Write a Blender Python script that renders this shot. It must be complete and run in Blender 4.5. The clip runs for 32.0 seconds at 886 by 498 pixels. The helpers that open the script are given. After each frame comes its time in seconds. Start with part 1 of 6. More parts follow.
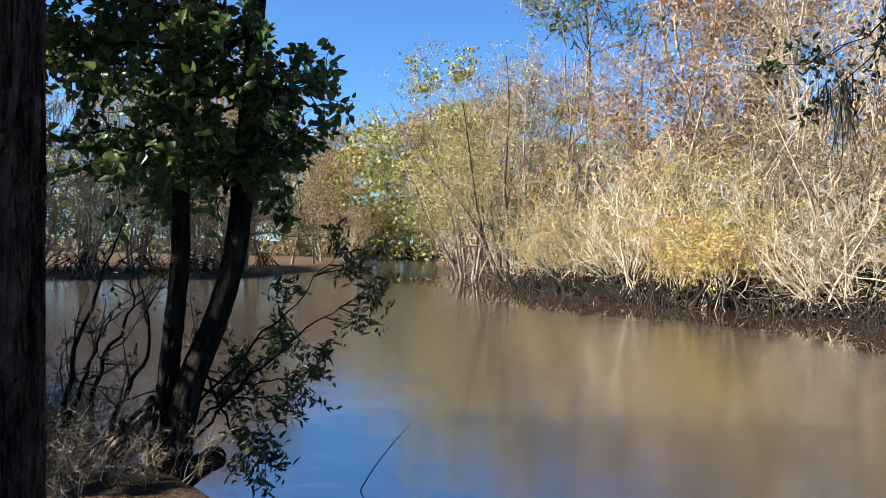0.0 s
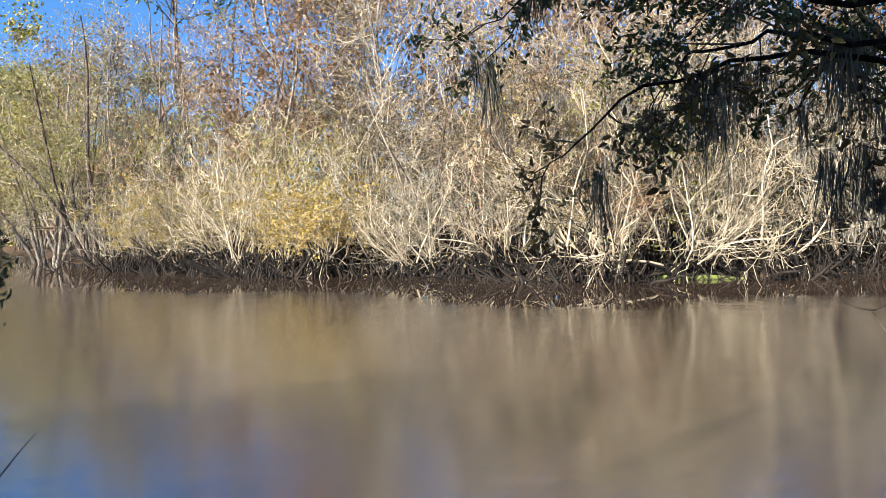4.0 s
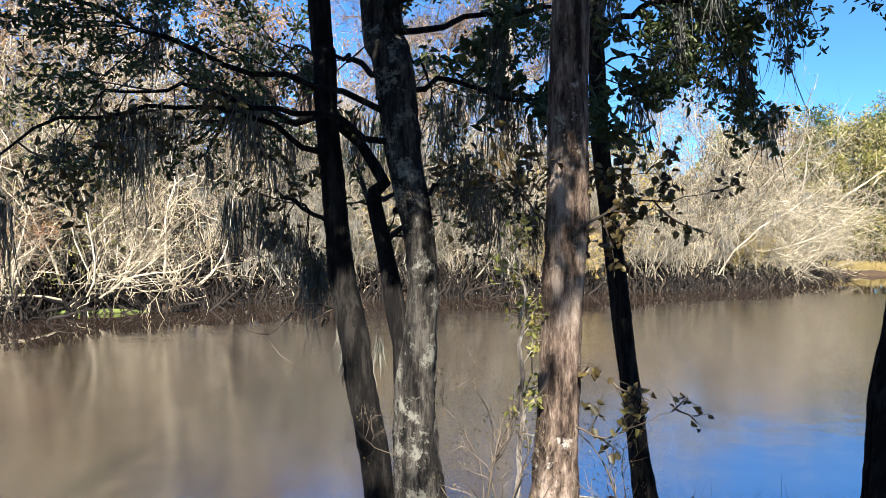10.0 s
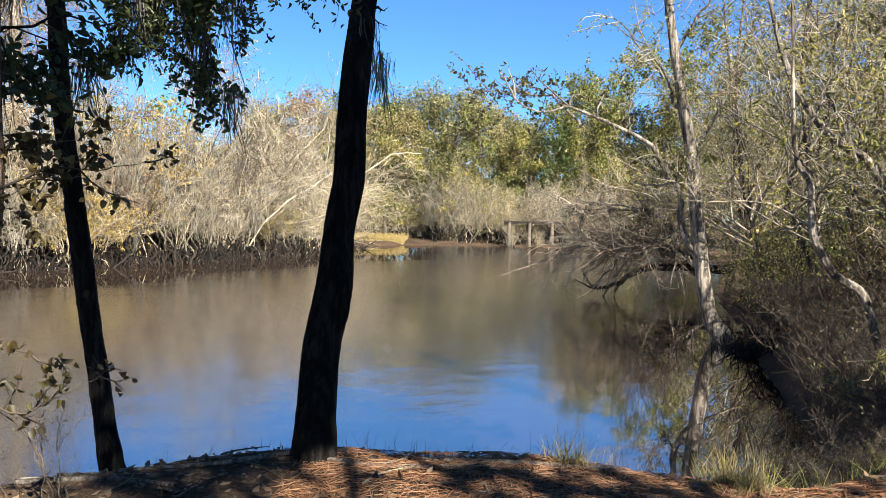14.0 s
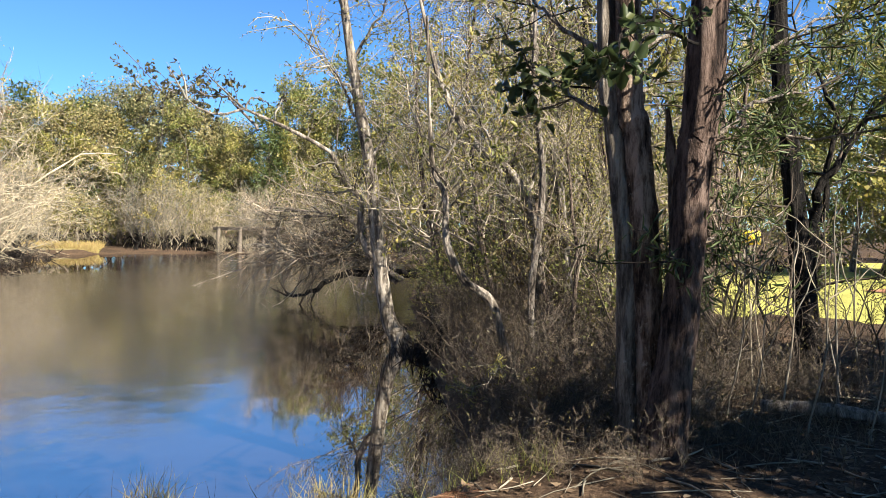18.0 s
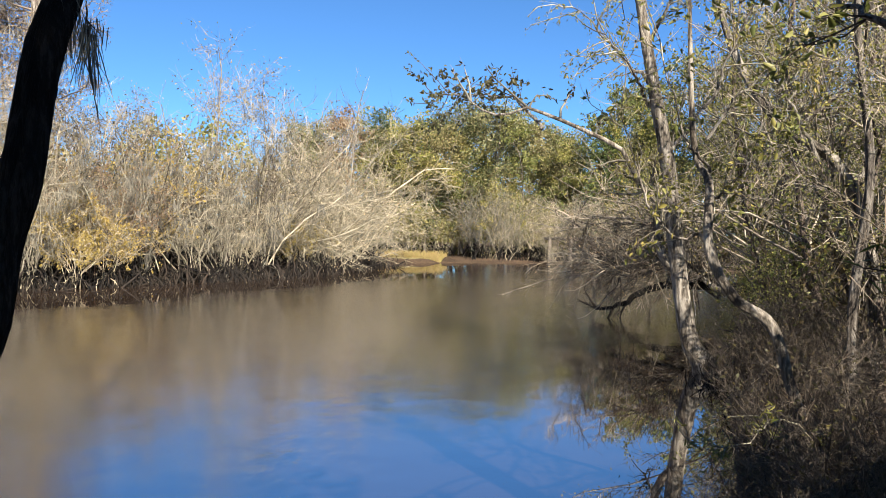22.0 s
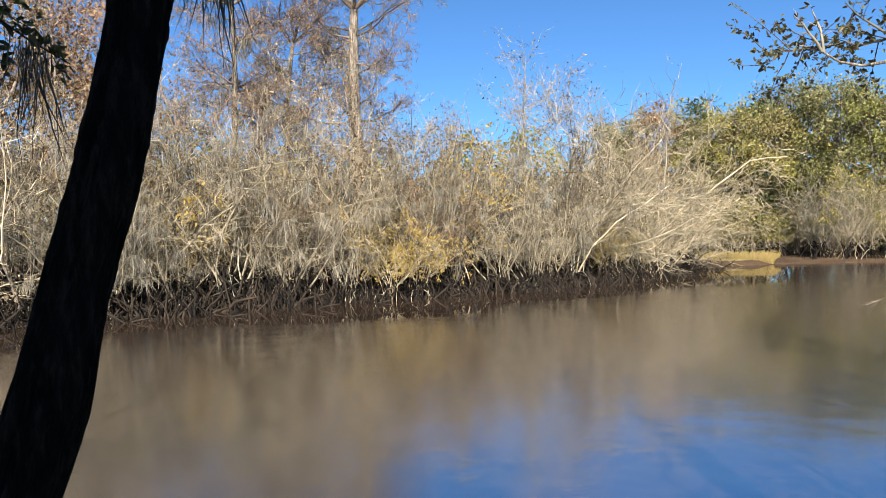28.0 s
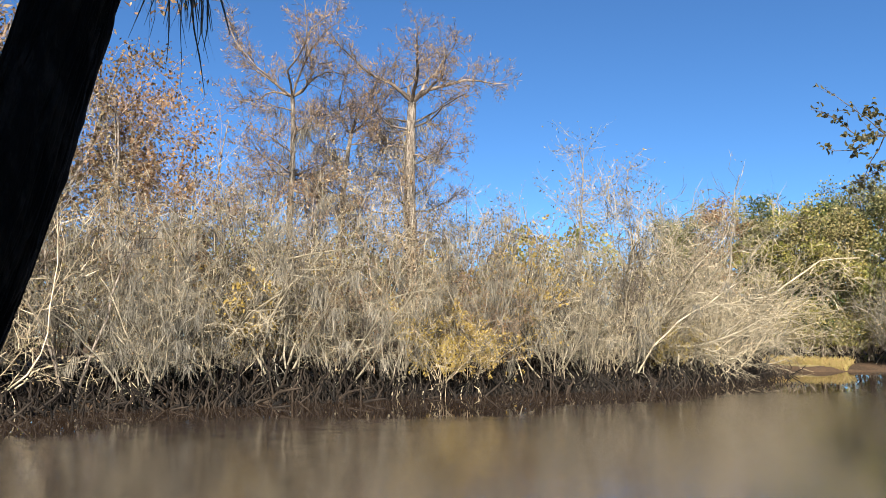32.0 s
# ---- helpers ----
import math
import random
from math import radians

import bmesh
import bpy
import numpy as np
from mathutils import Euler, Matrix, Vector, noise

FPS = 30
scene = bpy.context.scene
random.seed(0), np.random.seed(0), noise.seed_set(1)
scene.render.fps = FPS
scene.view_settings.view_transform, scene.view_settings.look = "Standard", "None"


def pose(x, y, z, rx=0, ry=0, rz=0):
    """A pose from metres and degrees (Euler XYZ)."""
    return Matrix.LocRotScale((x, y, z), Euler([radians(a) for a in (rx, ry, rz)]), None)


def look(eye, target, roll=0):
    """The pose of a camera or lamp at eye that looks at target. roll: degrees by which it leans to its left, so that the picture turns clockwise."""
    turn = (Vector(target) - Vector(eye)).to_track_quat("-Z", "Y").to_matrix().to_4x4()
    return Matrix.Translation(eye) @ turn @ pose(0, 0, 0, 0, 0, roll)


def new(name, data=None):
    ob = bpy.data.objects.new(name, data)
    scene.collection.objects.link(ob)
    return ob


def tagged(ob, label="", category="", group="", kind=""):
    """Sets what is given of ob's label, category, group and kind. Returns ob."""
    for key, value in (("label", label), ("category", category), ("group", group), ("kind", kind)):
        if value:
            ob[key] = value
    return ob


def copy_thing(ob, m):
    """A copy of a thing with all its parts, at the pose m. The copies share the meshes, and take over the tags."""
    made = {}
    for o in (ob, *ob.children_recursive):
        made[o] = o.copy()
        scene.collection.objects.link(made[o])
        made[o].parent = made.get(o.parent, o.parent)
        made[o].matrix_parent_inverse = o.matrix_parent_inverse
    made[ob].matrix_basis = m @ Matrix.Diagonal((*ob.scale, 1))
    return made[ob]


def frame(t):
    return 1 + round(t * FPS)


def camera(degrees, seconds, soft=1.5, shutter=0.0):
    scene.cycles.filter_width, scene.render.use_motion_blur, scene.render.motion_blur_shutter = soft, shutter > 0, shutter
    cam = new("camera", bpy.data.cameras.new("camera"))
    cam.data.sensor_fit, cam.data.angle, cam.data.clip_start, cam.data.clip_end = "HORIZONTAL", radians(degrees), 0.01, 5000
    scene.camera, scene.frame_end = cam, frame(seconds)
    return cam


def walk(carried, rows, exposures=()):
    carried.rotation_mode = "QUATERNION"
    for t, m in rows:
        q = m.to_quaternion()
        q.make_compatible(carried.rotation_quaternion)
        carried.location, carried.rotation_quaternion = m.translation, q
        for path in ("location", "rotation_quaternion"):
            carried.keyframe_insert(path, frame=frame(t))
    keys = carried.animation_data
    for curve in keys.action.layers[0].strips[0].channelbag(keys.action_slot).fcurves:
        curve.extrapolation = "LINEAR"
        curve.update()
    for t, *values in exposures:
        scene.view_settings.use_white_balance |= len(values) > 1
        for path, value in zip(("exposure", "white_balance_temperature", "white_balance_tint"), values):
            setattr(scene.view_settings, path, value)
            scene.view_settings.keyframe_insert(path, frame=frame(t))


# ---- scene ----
cam = camera(59.1, 32.0, soft=0.85)
PATH = [
    (0, (0.74, 0.614, 2.353), (-1.174, 0.033, 2.336), 0.8),
    (0.5, (0.76, 0.626, 2.354), (-1.178, 0.132, 2.341), 0.9),
    (1, (0.8, 0.606, 2.35), (-1.164, 0.231, 2.335), 0.7),
    (1.5, (0.8, 0.488, 2.346), (-1.186, 0.256, 2.325), 0.6),
    (2, (0.8, 0.386, 2.351), (-1.198, 0.303, 2.319), 0.6),
    (2.5, (0.79, 0.246, 2.357), (-1.209, 0.302, 2.313), 0.7),
    (4.5, (0.619, 0.113, 2.316), (-1.302, 0.661, 2.212), -2.0),
    (5, (0.665, 0.036, 2.341), (-1.214, 0.711, 2.228), -1.7),
    (5.5, (0.669, 0.02, 2.34), (-1.163, 0.816, 2.226), -0.8),
    (6, (0.685, -0.044, 2.347), (-1.097, 0.857, 2.24), -0.1),
    (6.5, (0.696, -0.058, 2.357), (-1.037, 0.934, 2.25), 0.3),
    (7, (0.705, -0.073, 2.35), (-0.976, 1.005, 2.236), 0.5),
    (7.5, (0.683, -0.04, 2.321), (-0.939, 1.125, 2.201), 0.5),
    (8, (0.656, 0.037, 2.316), (-0.894, 1.296, 2.195), 0.5),
    (8.5, (0.677, 0.041, 2.315), (-0.789, 1.398, 2.21), 0.6),
    (9, (0.747, -0.018, 2.344), (-0.626, 1.433, 2.262), 0.1),
    (9.5, (0.795, -0.04, 2.346), (-0.482, 1.498, 2.296), 0.2),
    (10, (0.81, -0.041, 2.341), (-0.358, 1.583, 2.318), 0.2),
    (10.5, (0.846, -0.07, 2.357), (-0.205, 1.632, 2.339), -0.1),
    (11, (0.896, -0.081, 2.356), (-0.029, 1.692, 2.338), -0.1),
    (11.5, (0.93, -0.076, 2.358), (0.131, 1.757, 2.333), -0.1),
    (12, (0.98, -0.056, 2.361), (0.305, 1.826, 2.324), 0.0),
    (12.5, (1.091, -0.015, 2.367), (0.532, 1.904, 2.317), 0.2),
    (13, (1.248, 0.013, 2.336), (0.816, 1.964, 2.27), 0.4),
    (13.5, (1.357, 0.004, 2.333), (1.075, 1.982, 2.254), 0.8),
    (14, (1.417, -0.013, 2.337), (1.306, 1.982, 2.254), 1.0),
    (14.5, (1.445, 0.002, 2.362), (1.513, 1.999, 2.278), 0.9),
    (15, (1.509, 0.044, 2.359), (1.739, 2.029, 2.272), 0.6),
    (15.5, (1.601, 0.124, 2.356), (1.952, 2.09, 2.263), 0.5),
    (17.5, (2.118, 0.183, 2.396), (2.672, 2.103, 2.325), 0.4),
    (18, (2.285, 0.318, 2.4), (2.866, 2.231, 2.341), 0.8),
    (18.5, (2.494, 0.462, 2.367), (3.082, 2.373, 2.313), 1.4),
    (19, (2.769, 0.623, 2.353), (3.32, 2.544, 2.29), 1.8),
    (19.5, (2.941, 0.764, 2.331), (3.402, 2.709, 2.254), 1.7),
    (20, (3.086, 0.966, 2.329), (3.398, 2.94, 2.249), 1.3),
    (20.5, (3.184, 1.146, 2.338), (3.324, 3.14, 2.267), 1.1),
    (21, (3.35, 1.35, 2.326), (3.325, 3.349, 2.267), 0.7),
    (21.5, (3.416, 1.486, 2.316), (3.256, 3.479, 2.268), 0.7),
    (22, (3.424, 1.654, 2.315), (3.147, 3.634, 2.275), 0.5),
    (22.5, (3.456, 1.923, 2.298), (3.063, 3.884, 2.266), 0.2),
    (23, (3.476, 2.126, 2.318), (2.980, 4.064, 2.287), 0.2),
    (23.5, (3.412, 2.307, 2.315), (2.841, 4.224, 2.274), 0.3),
    (24, (3.397, 2.508, 2.293), (2.772, 4.407, 2.238), 0.7),
    (24.5, (3.421, 2.721, 2.271), (2.747, 4.603, 2.202), 0.6),
    (25, (3.432, 2.820, 2.274), (2.690, 4.676, 2.201), 0.1),
    (25.5, (3.415, 2.950, 2.262), (2.579, 4.766, 2.198), -0.6),
    (26, (3.329, 3.177, 2.291), (2.39, 4.943, 2.243), -1.0),
    (26.5, (3.233, 3.304, 2.326), (2.208, 5.021, 2.297), -1.2),
    (28.5, (2.693, 4.208, 2.320), (1.685, 5.921, 2.312), -2.6),
    (29, (2.520, 4.388, 2.320), (1.520, 6.101, 2.339), -3.3),
    (29.5, (2.350, 4.568, 2.320), (1.357, 6.280, 2.390), -2.4),
    (30, (2.227, 4.697, 2.320), (1.228, 6.400, 2.437), -1.7),
    (30.5, (2.323, 4.743, 2.320), (1.306, 6.440, 2.479), -0.7),
    (31, (2.395, 4.796, 2.320), (1.348, 6.479, 2.511), -0.2),
    (31.5, (2.385, 4.845, 2.320), (1.299, 6.505, 2.530), -0.1),
    (32, (2.335, 4.860, 2.320), (1.208, 6.495, 2.542), -0.1),
]
EXPOSURES = [(0, 1.99, 6600, 10), (5, 1.92, 6200, 10), (9, 2.0, 6050, 10), (12, 1.95, 6300, 10), (15, 1.84, 6500, 10), (18.5, 1.9, 6600, 10), (21, 1.69, 6500, 10),
             (24, 1.57, 6600, 10), (32, 1.54, 6650, 10)]
walk(cam, [(t, look(eye, target, roll)) for t, eye, target, roll in PATH], EXPOSURES)

# ---- light ----
SUN_AZ, SUN_EL = 148.0, 37.0      # degrees: clockwise from +y, above the horizon
world = bpy.data.worlds.new("world")
scene.world = world
world.use_nodes = True
sky = world.node_tree.nodes.new("ShaderNodeTexSky")
sky.sky_type, sky.sun_disc = "NISHITA", False
sky.sun_elevation, sky.sun_rotation = radians(SUN_EL), radians(SUN_AZ)
sky.altitude, sky.air_density, sky.dust_density, sky.ozone_density = 1500.0, 1.0, 0.0, 8.0
tint = world.node_tree.nodes.new("ShaderNodeMix")
tint.data_type, tint.blend_type = "RGBA", "MULTIPLY"
tint.inputs[0].default_value, tint.inputs[7].default_value = 1.0, (0.74, 1.0, 1.12, 1)
world.node_tree.links.new(sky.outputs[0], tint.inputs[6])
world.node_tree.links.new(tint.outputs[2], world.node_tree.nodes["Background"].inputs[0])
world.node_tree.nodes["Background"].inputs[1].default_value = 0.05
sun_data = bpy.data.lights.new("sun", "SUN")
sun_data.energy, sun_data.angle, sun_data.color = 5.0, radians(0.5), (1.0, 0.93, 0.82)
sun = new("sun", sun_data)
a, e = radians(SUN_AZ), radians(SUN_EL)
sun.matrix_world = look((40 * math.sin(a) * math.cos(e), 40 * math.cos(a) * math.cos(e), 40 * math.sin(e)), (0, 0, 0))
scene.view_settings.exposure = 1.55


# ---- materials ----
def nodes_of(name):
    mat = bpy.data.materials.new(name)
    mat.use_nodes = True
    tree = mat.node_tree
    return mat, tree, tree.nodes["Principled BSDF"], tree.links.new


def ramp(tree, stops):
    node = tree.nodes.new("ShaderNodeValToRGB")
    while len(node.color_ramp.elements) < len(stops):
        node.color_ramp.elements.new(0.5)
    for el, (at, col) in zip(node.color_ramp.elements, stops):
        el.position, el.color = at, (*col, 1)
    return node


def noise_node(tree, link, scale, detail=4.0, rough=0.6, stretch=None, kind="Object"):
    co = tree.nodes.new("ShaderNodeTexCoord")
    out = co.outputs[kind]
    if stretch:
        mp = tree.nodes.new("ShaderNodeMapping")
        mp.inputs["Scale"].default_value = stretch
        link(out, mp.inputs[0])
        out = mp.outputs[0]
    n = tree.nodes.new("ShaderNodeTexNoise")
    n.inputs["Scale"].default_value, n.inputs["Detail"].default_value, n.inputs["Roughness"].default_value = scale, detail, rough
    link(out, n.inputs[0])
    return n


def mix_rgb(tree, link, fac, one, two, mode="MIX"):
    m = tree.nodes.new("ShaderNodeMix")
    m.data_type, m.blend_type = "RGBA", mode
    for sock, val in ((m.inputs[0], fac), (m.inputs[6], one), (m.inputs[7], two)):
        if hasattr(val, "is_linked"):
            link(val, sock)
        elif isinstance(val, (int, float)):
            sock.default_value = val
        else:
            sock.default_value = (*val, 1)
    return m.outputs[2]


def bump(tree, link, height, bsdf, strength, distance=0.02):
    b = tree.nodes.new("ShaderNodeBump")
    b.inputs["Strength"].default_value, b.inputs["Distance"].default_value = strength, distance
    link(height, b.inputs["Height"])
    link(b.outputs[0], bsdf.inputs["Normal"])
    return b


def bark_mat(name, dark, mid, pale, scale=9.0, stretch=(3, 3, 0.6), strength=0.9, blotch=0.5, lichen=(0.42, 0.42, 0.38)):
    """Bark with upright furrows and cracks, blotches and specks of lichen."""
    mat, tree, bsdf, link = nodes_of(name)
    fine = noise_node(tree, link, scale * 1.5, 9, 0.78, (stretch[0], stretch[1], stretch[2] * 1.3))
    plates = noise_node(tree, link, scale * 0.55, 5, 0.7, (stretch[0], stretch[1], stretch[2] * 0.8))
    both = tree.nodes.new("ShaderNodeMath")
    both.operation = "MULTIPLY_ADD"
    link(plates.outputs[0], both.inputs[0])
    both.inputs[1].default_value = 0.7
    half = tree.nodes.new("ShaderNodeMath")
    half.operation = "MULTIPLY"
    link(fine.outputs[0], half.inputs[0])
    half.inputs[1].default_value = 0.4
    link(half.outputs[0], both.inputs[2])
    col = ramp(tree, [(0.47, dark), (0.55, mid), (0.64, pale)])
    link(both.outputs[0], col.inputs[0])
    big = noise_node(tree, link, 7.0, 8, 0.78)
    patch = ramp(tree, [(blotch + 0.06, (0, 0, 0)), (blotch + 0.12, (0.85, 0.85, 0.85))])
    link(big.outputs[0], patch.inputs[0])
    out = mix_rgb(tree, link, patch.outputs[0], col.outputs[0], lichen)
    info = tree.nodes.new("ShaderNodeObjectInfo")
    vary = ramp(tree, [(0, (0.8, 0.8, 0.8)), (1, (1.12, 1.08, 1.05))])
    link(info.outputs["Random"], vary.inputs[0])
    link(mix_rgb(tree, link, 1.0, out, vary.outputs[0], "MULTIPLY"), bsdf.inputs["Base Color"])
    bsdf.inputs["Roughness"].default_value = 0.92
    bsdf.inputs["Specular IOR Level"].default_value = 0.15
    bump(tree, link, both.outputs[0], bsdf, strength, 0.1)
    return mat


def twig_mat(name, one, two):
    """Thin stems: colour by piece and by plant."""
    mat, tree, bsdf, link = nodes_of(name)
    geo = tree.nodes.new("ShaderNodeNewGeometry")
    col = ramp(tree, [(0.0, one), (1.0, two)])
    link(geo.outputs["Random Per Island"], col.inputs[0])
    info = tree.nodes.new("ShaderNodeObjectInfo")
    vary = ramp(tree, [(0, (0.55, 0.56, 0.58)), (1, (1.3, 1.22, 1.1))])
    link(info.outputs["Random"], vary.inputs[0])
    n = noise_node(tree, link, 2.2, 5)
    blot = ramp(tree, [(0.35, (0.5, 0.5, 0.5)), (0.65, (1.2, 1.2, 1.2))])
    link(n.outputs[0], blot.inputs[0])
    out = mix_rgb(tree, link, 1.0, col.outputs[0], vary.outputs[0], "MULTIPLY")
    link(mix_rgb(tree, link, 1.0, out, blot.outputs[0], "MULTIPLY"), bsdf.inputs["Base Color"])
    bsdf.inputs["Roughness"].default_value = 0.85
    bsdf.inputs["Specular IOR Level"].default_value = 0.25
    return mat


def leaf_mat(name, stops, through_light=0.35, gloss=0.5):
    """Leaves: colour by leaf and by plant, some light shines through."""
    mat, tree, bsdf, link = nodes_of(name)
    geo = tree.nodes.new("ShaderNodeNewGeometry")
    col = ramp(tree, stops)
    link(geo.outputs["Random Per Island"], col.inputs[0])
    info = tree.nodes.new("ShaderNodeObjectInfo")
    vary = ramp(tree, [(0, (0.75, 0.8, 0.8)), (1, (1.2, 1.08, 1.0))])
    link(info.outputs["Random"], vary.inputs[0])
    out = mix_rgb(tree, link, 1.0, col.outputs[0], vary.outputs[0], "MULTIPLY")
    link(out, bsdf.inputs["Base Color"])
    bsdf.inputs["Roughness"].default_value = gloss
    bsdf.inputs["Specular IOR Level"].default_value = 0.35
    trans = tree.nodes.new("ShaderNodeBsdfTranslucent")
    link(out, trans.inputs[0])
    mix = tree.nodes.new("ShaderNodeMixShader")
    mix.inputs[0].default_value = through_light
    link(bsdf.outputs[0], mix.inputs[1])
    link(trans.outputs[0], mix.inputs[2])
    link(mix.outputs[0], tree.nodes["Material Output"].inputs[0])
    return mat


def ground_mat():
    mat, tree, bsdf, link = nodes_of("leaf_litter")
    fine = noise_node(tree, link, 22.0, 8, 0.75)
    col = ramp(tree, [(0.3, (0.022, 0.016, 0.012)), (0.48, (0.065, 0.046, 0.032)), (0.6, (0.125, 0.092, 0.064)), (0.75, (0.23, 0.175, 0.12))])
    link(fine.outputs[0], col.inputs[0])
    big = noise_node(tree, link, 0.7, 5)
    tone = ramp(tree, [(0.35, (0.6, 0.58, 0.55)), (0.65, (1.1, 1.0, 0.9))])
    link(big.outputs[0], tone.inputs[0])
    link(mix_rgb(tree, link, 1.0, col.outputs[0], tone.outputs[0], "MULTIPLY"), bsdf.inputs["Base Color"])
    bsdf.inputs["Roughness"].default_value = 0.95
    bsdf.inputs["Specular IOR Level"].default_value = 0.1
    bump(tree, link, fine.outputs[0], bsdf, 0.8, 0.04)
    return mat


def plain_mat(name, stops, scale=14.0, rough=0.9, strength=0.5, stretch=None):
    mat, tree, bsdf, link = nodes_of(name)
    n = noise_node(tree, link, scale, 7, 0.7, stretch)
    col = ramp(tree, stops)
    link(n.outputs[0], col.inputs[0])
    big = noise_node(tree, link, scale * 0.08, 4)
    tone = ramp(tree, [(0.35, (0.75, 0.75, 0.75)), (0.65, (1.1, 1.1, 1.1))])
    link(big.outputs[0], tone.inputs[0])
    link(mix_rgb(tree, link, 1.0, col.outputs[0], tone.outputs[0], "MULTIPLY"), bsdf.inputs["Base Color"])
    bsdf.inputs["Roughness"].default_value = rough
    bsdf.inputs["Specular IOR Level"].default_value = 0.25
    bump(tree, link, n.outputs[0], bsdf, strength, 0.02)
    return mat


def water_mat():
    """Turbid brown river water, glossy, with faint ripples in drifting patches."""
    mat, tree, bsdf, link = nodes_of("river_water")
    big = noise_node(tree, link, 0.12, 3)
    col = ramp(tree, [(0.3, (0.022, 0.015, 0.011)), (0.7, (0.03, 0.02, 0.014))])
    link(big.outputs[0], col.inputs[0])
    link(col.outputs[0], bsdf.inputs["Base Color"])
    ruffle = tree.nodes.new("ShaderNodeAttribute")
    ruffle.attribute_name = "ruffle"
    rough = tree.nodes.new("ShaderNodeMath")
    rough.operation = "MULTIPLY_ADD"
    link(ruffle.outputs["Fac"], rough.inputs[0])
    rough.inputs[1].default_value, rough.inputs[2].default_value = 0.12, 0.015
    link(rough.outputs[0], bsdf.inputs["Roughness"])
    bsdf.inputs["IOR"].default_value = 3.2
    bsdf.inputs["Specular IOR Level"].default_value = 1.0
    fine = noise_node(tree, link, 5.0, 3, 0.5, (1.0, 0.55, 1.0))
    swell = noise_node(tree, link, 0.9, 2, 0.5)
    gust = noise_node(tree, link, 0.16, 3, 0.6)
    patch = ramp(tree, [(0.52, (0.1, 0.1, 0.1)), (0.68, (1, 1, 1))])
    link(gust.outputs[0], patch.inputs[0])
    mul = tree.nodes.new("ShaderNodeMath")
    mul.operation = "MULTIPLY"
    link(fine.outputs[0], mul.inputs[0])
    link(patch.outputs[0], mul.inputs[1])
    add = tree.nodes.new("ShaderNodeMath")
    add.operation = "ADD"
    link(mul.outputs[0], add.inputs[0])
    link(swell.outputs[0], add.inputs[1])
    level = tree.nodes.new("ShaderNodeMath")
    level.operation = "MULTIPLY_ADD"
    link(ruffle.outputs["Fac"], level.inputs[0])
    level.inputs[1].default_value, level.inputs[2].default_value = 0.26, 0.015
    relief = bump(tree, link, add.outputs[0], bsdf, 0.32, 0.035)
    link(level.outputs[0], relief.inputs["Strength"])
    return mat


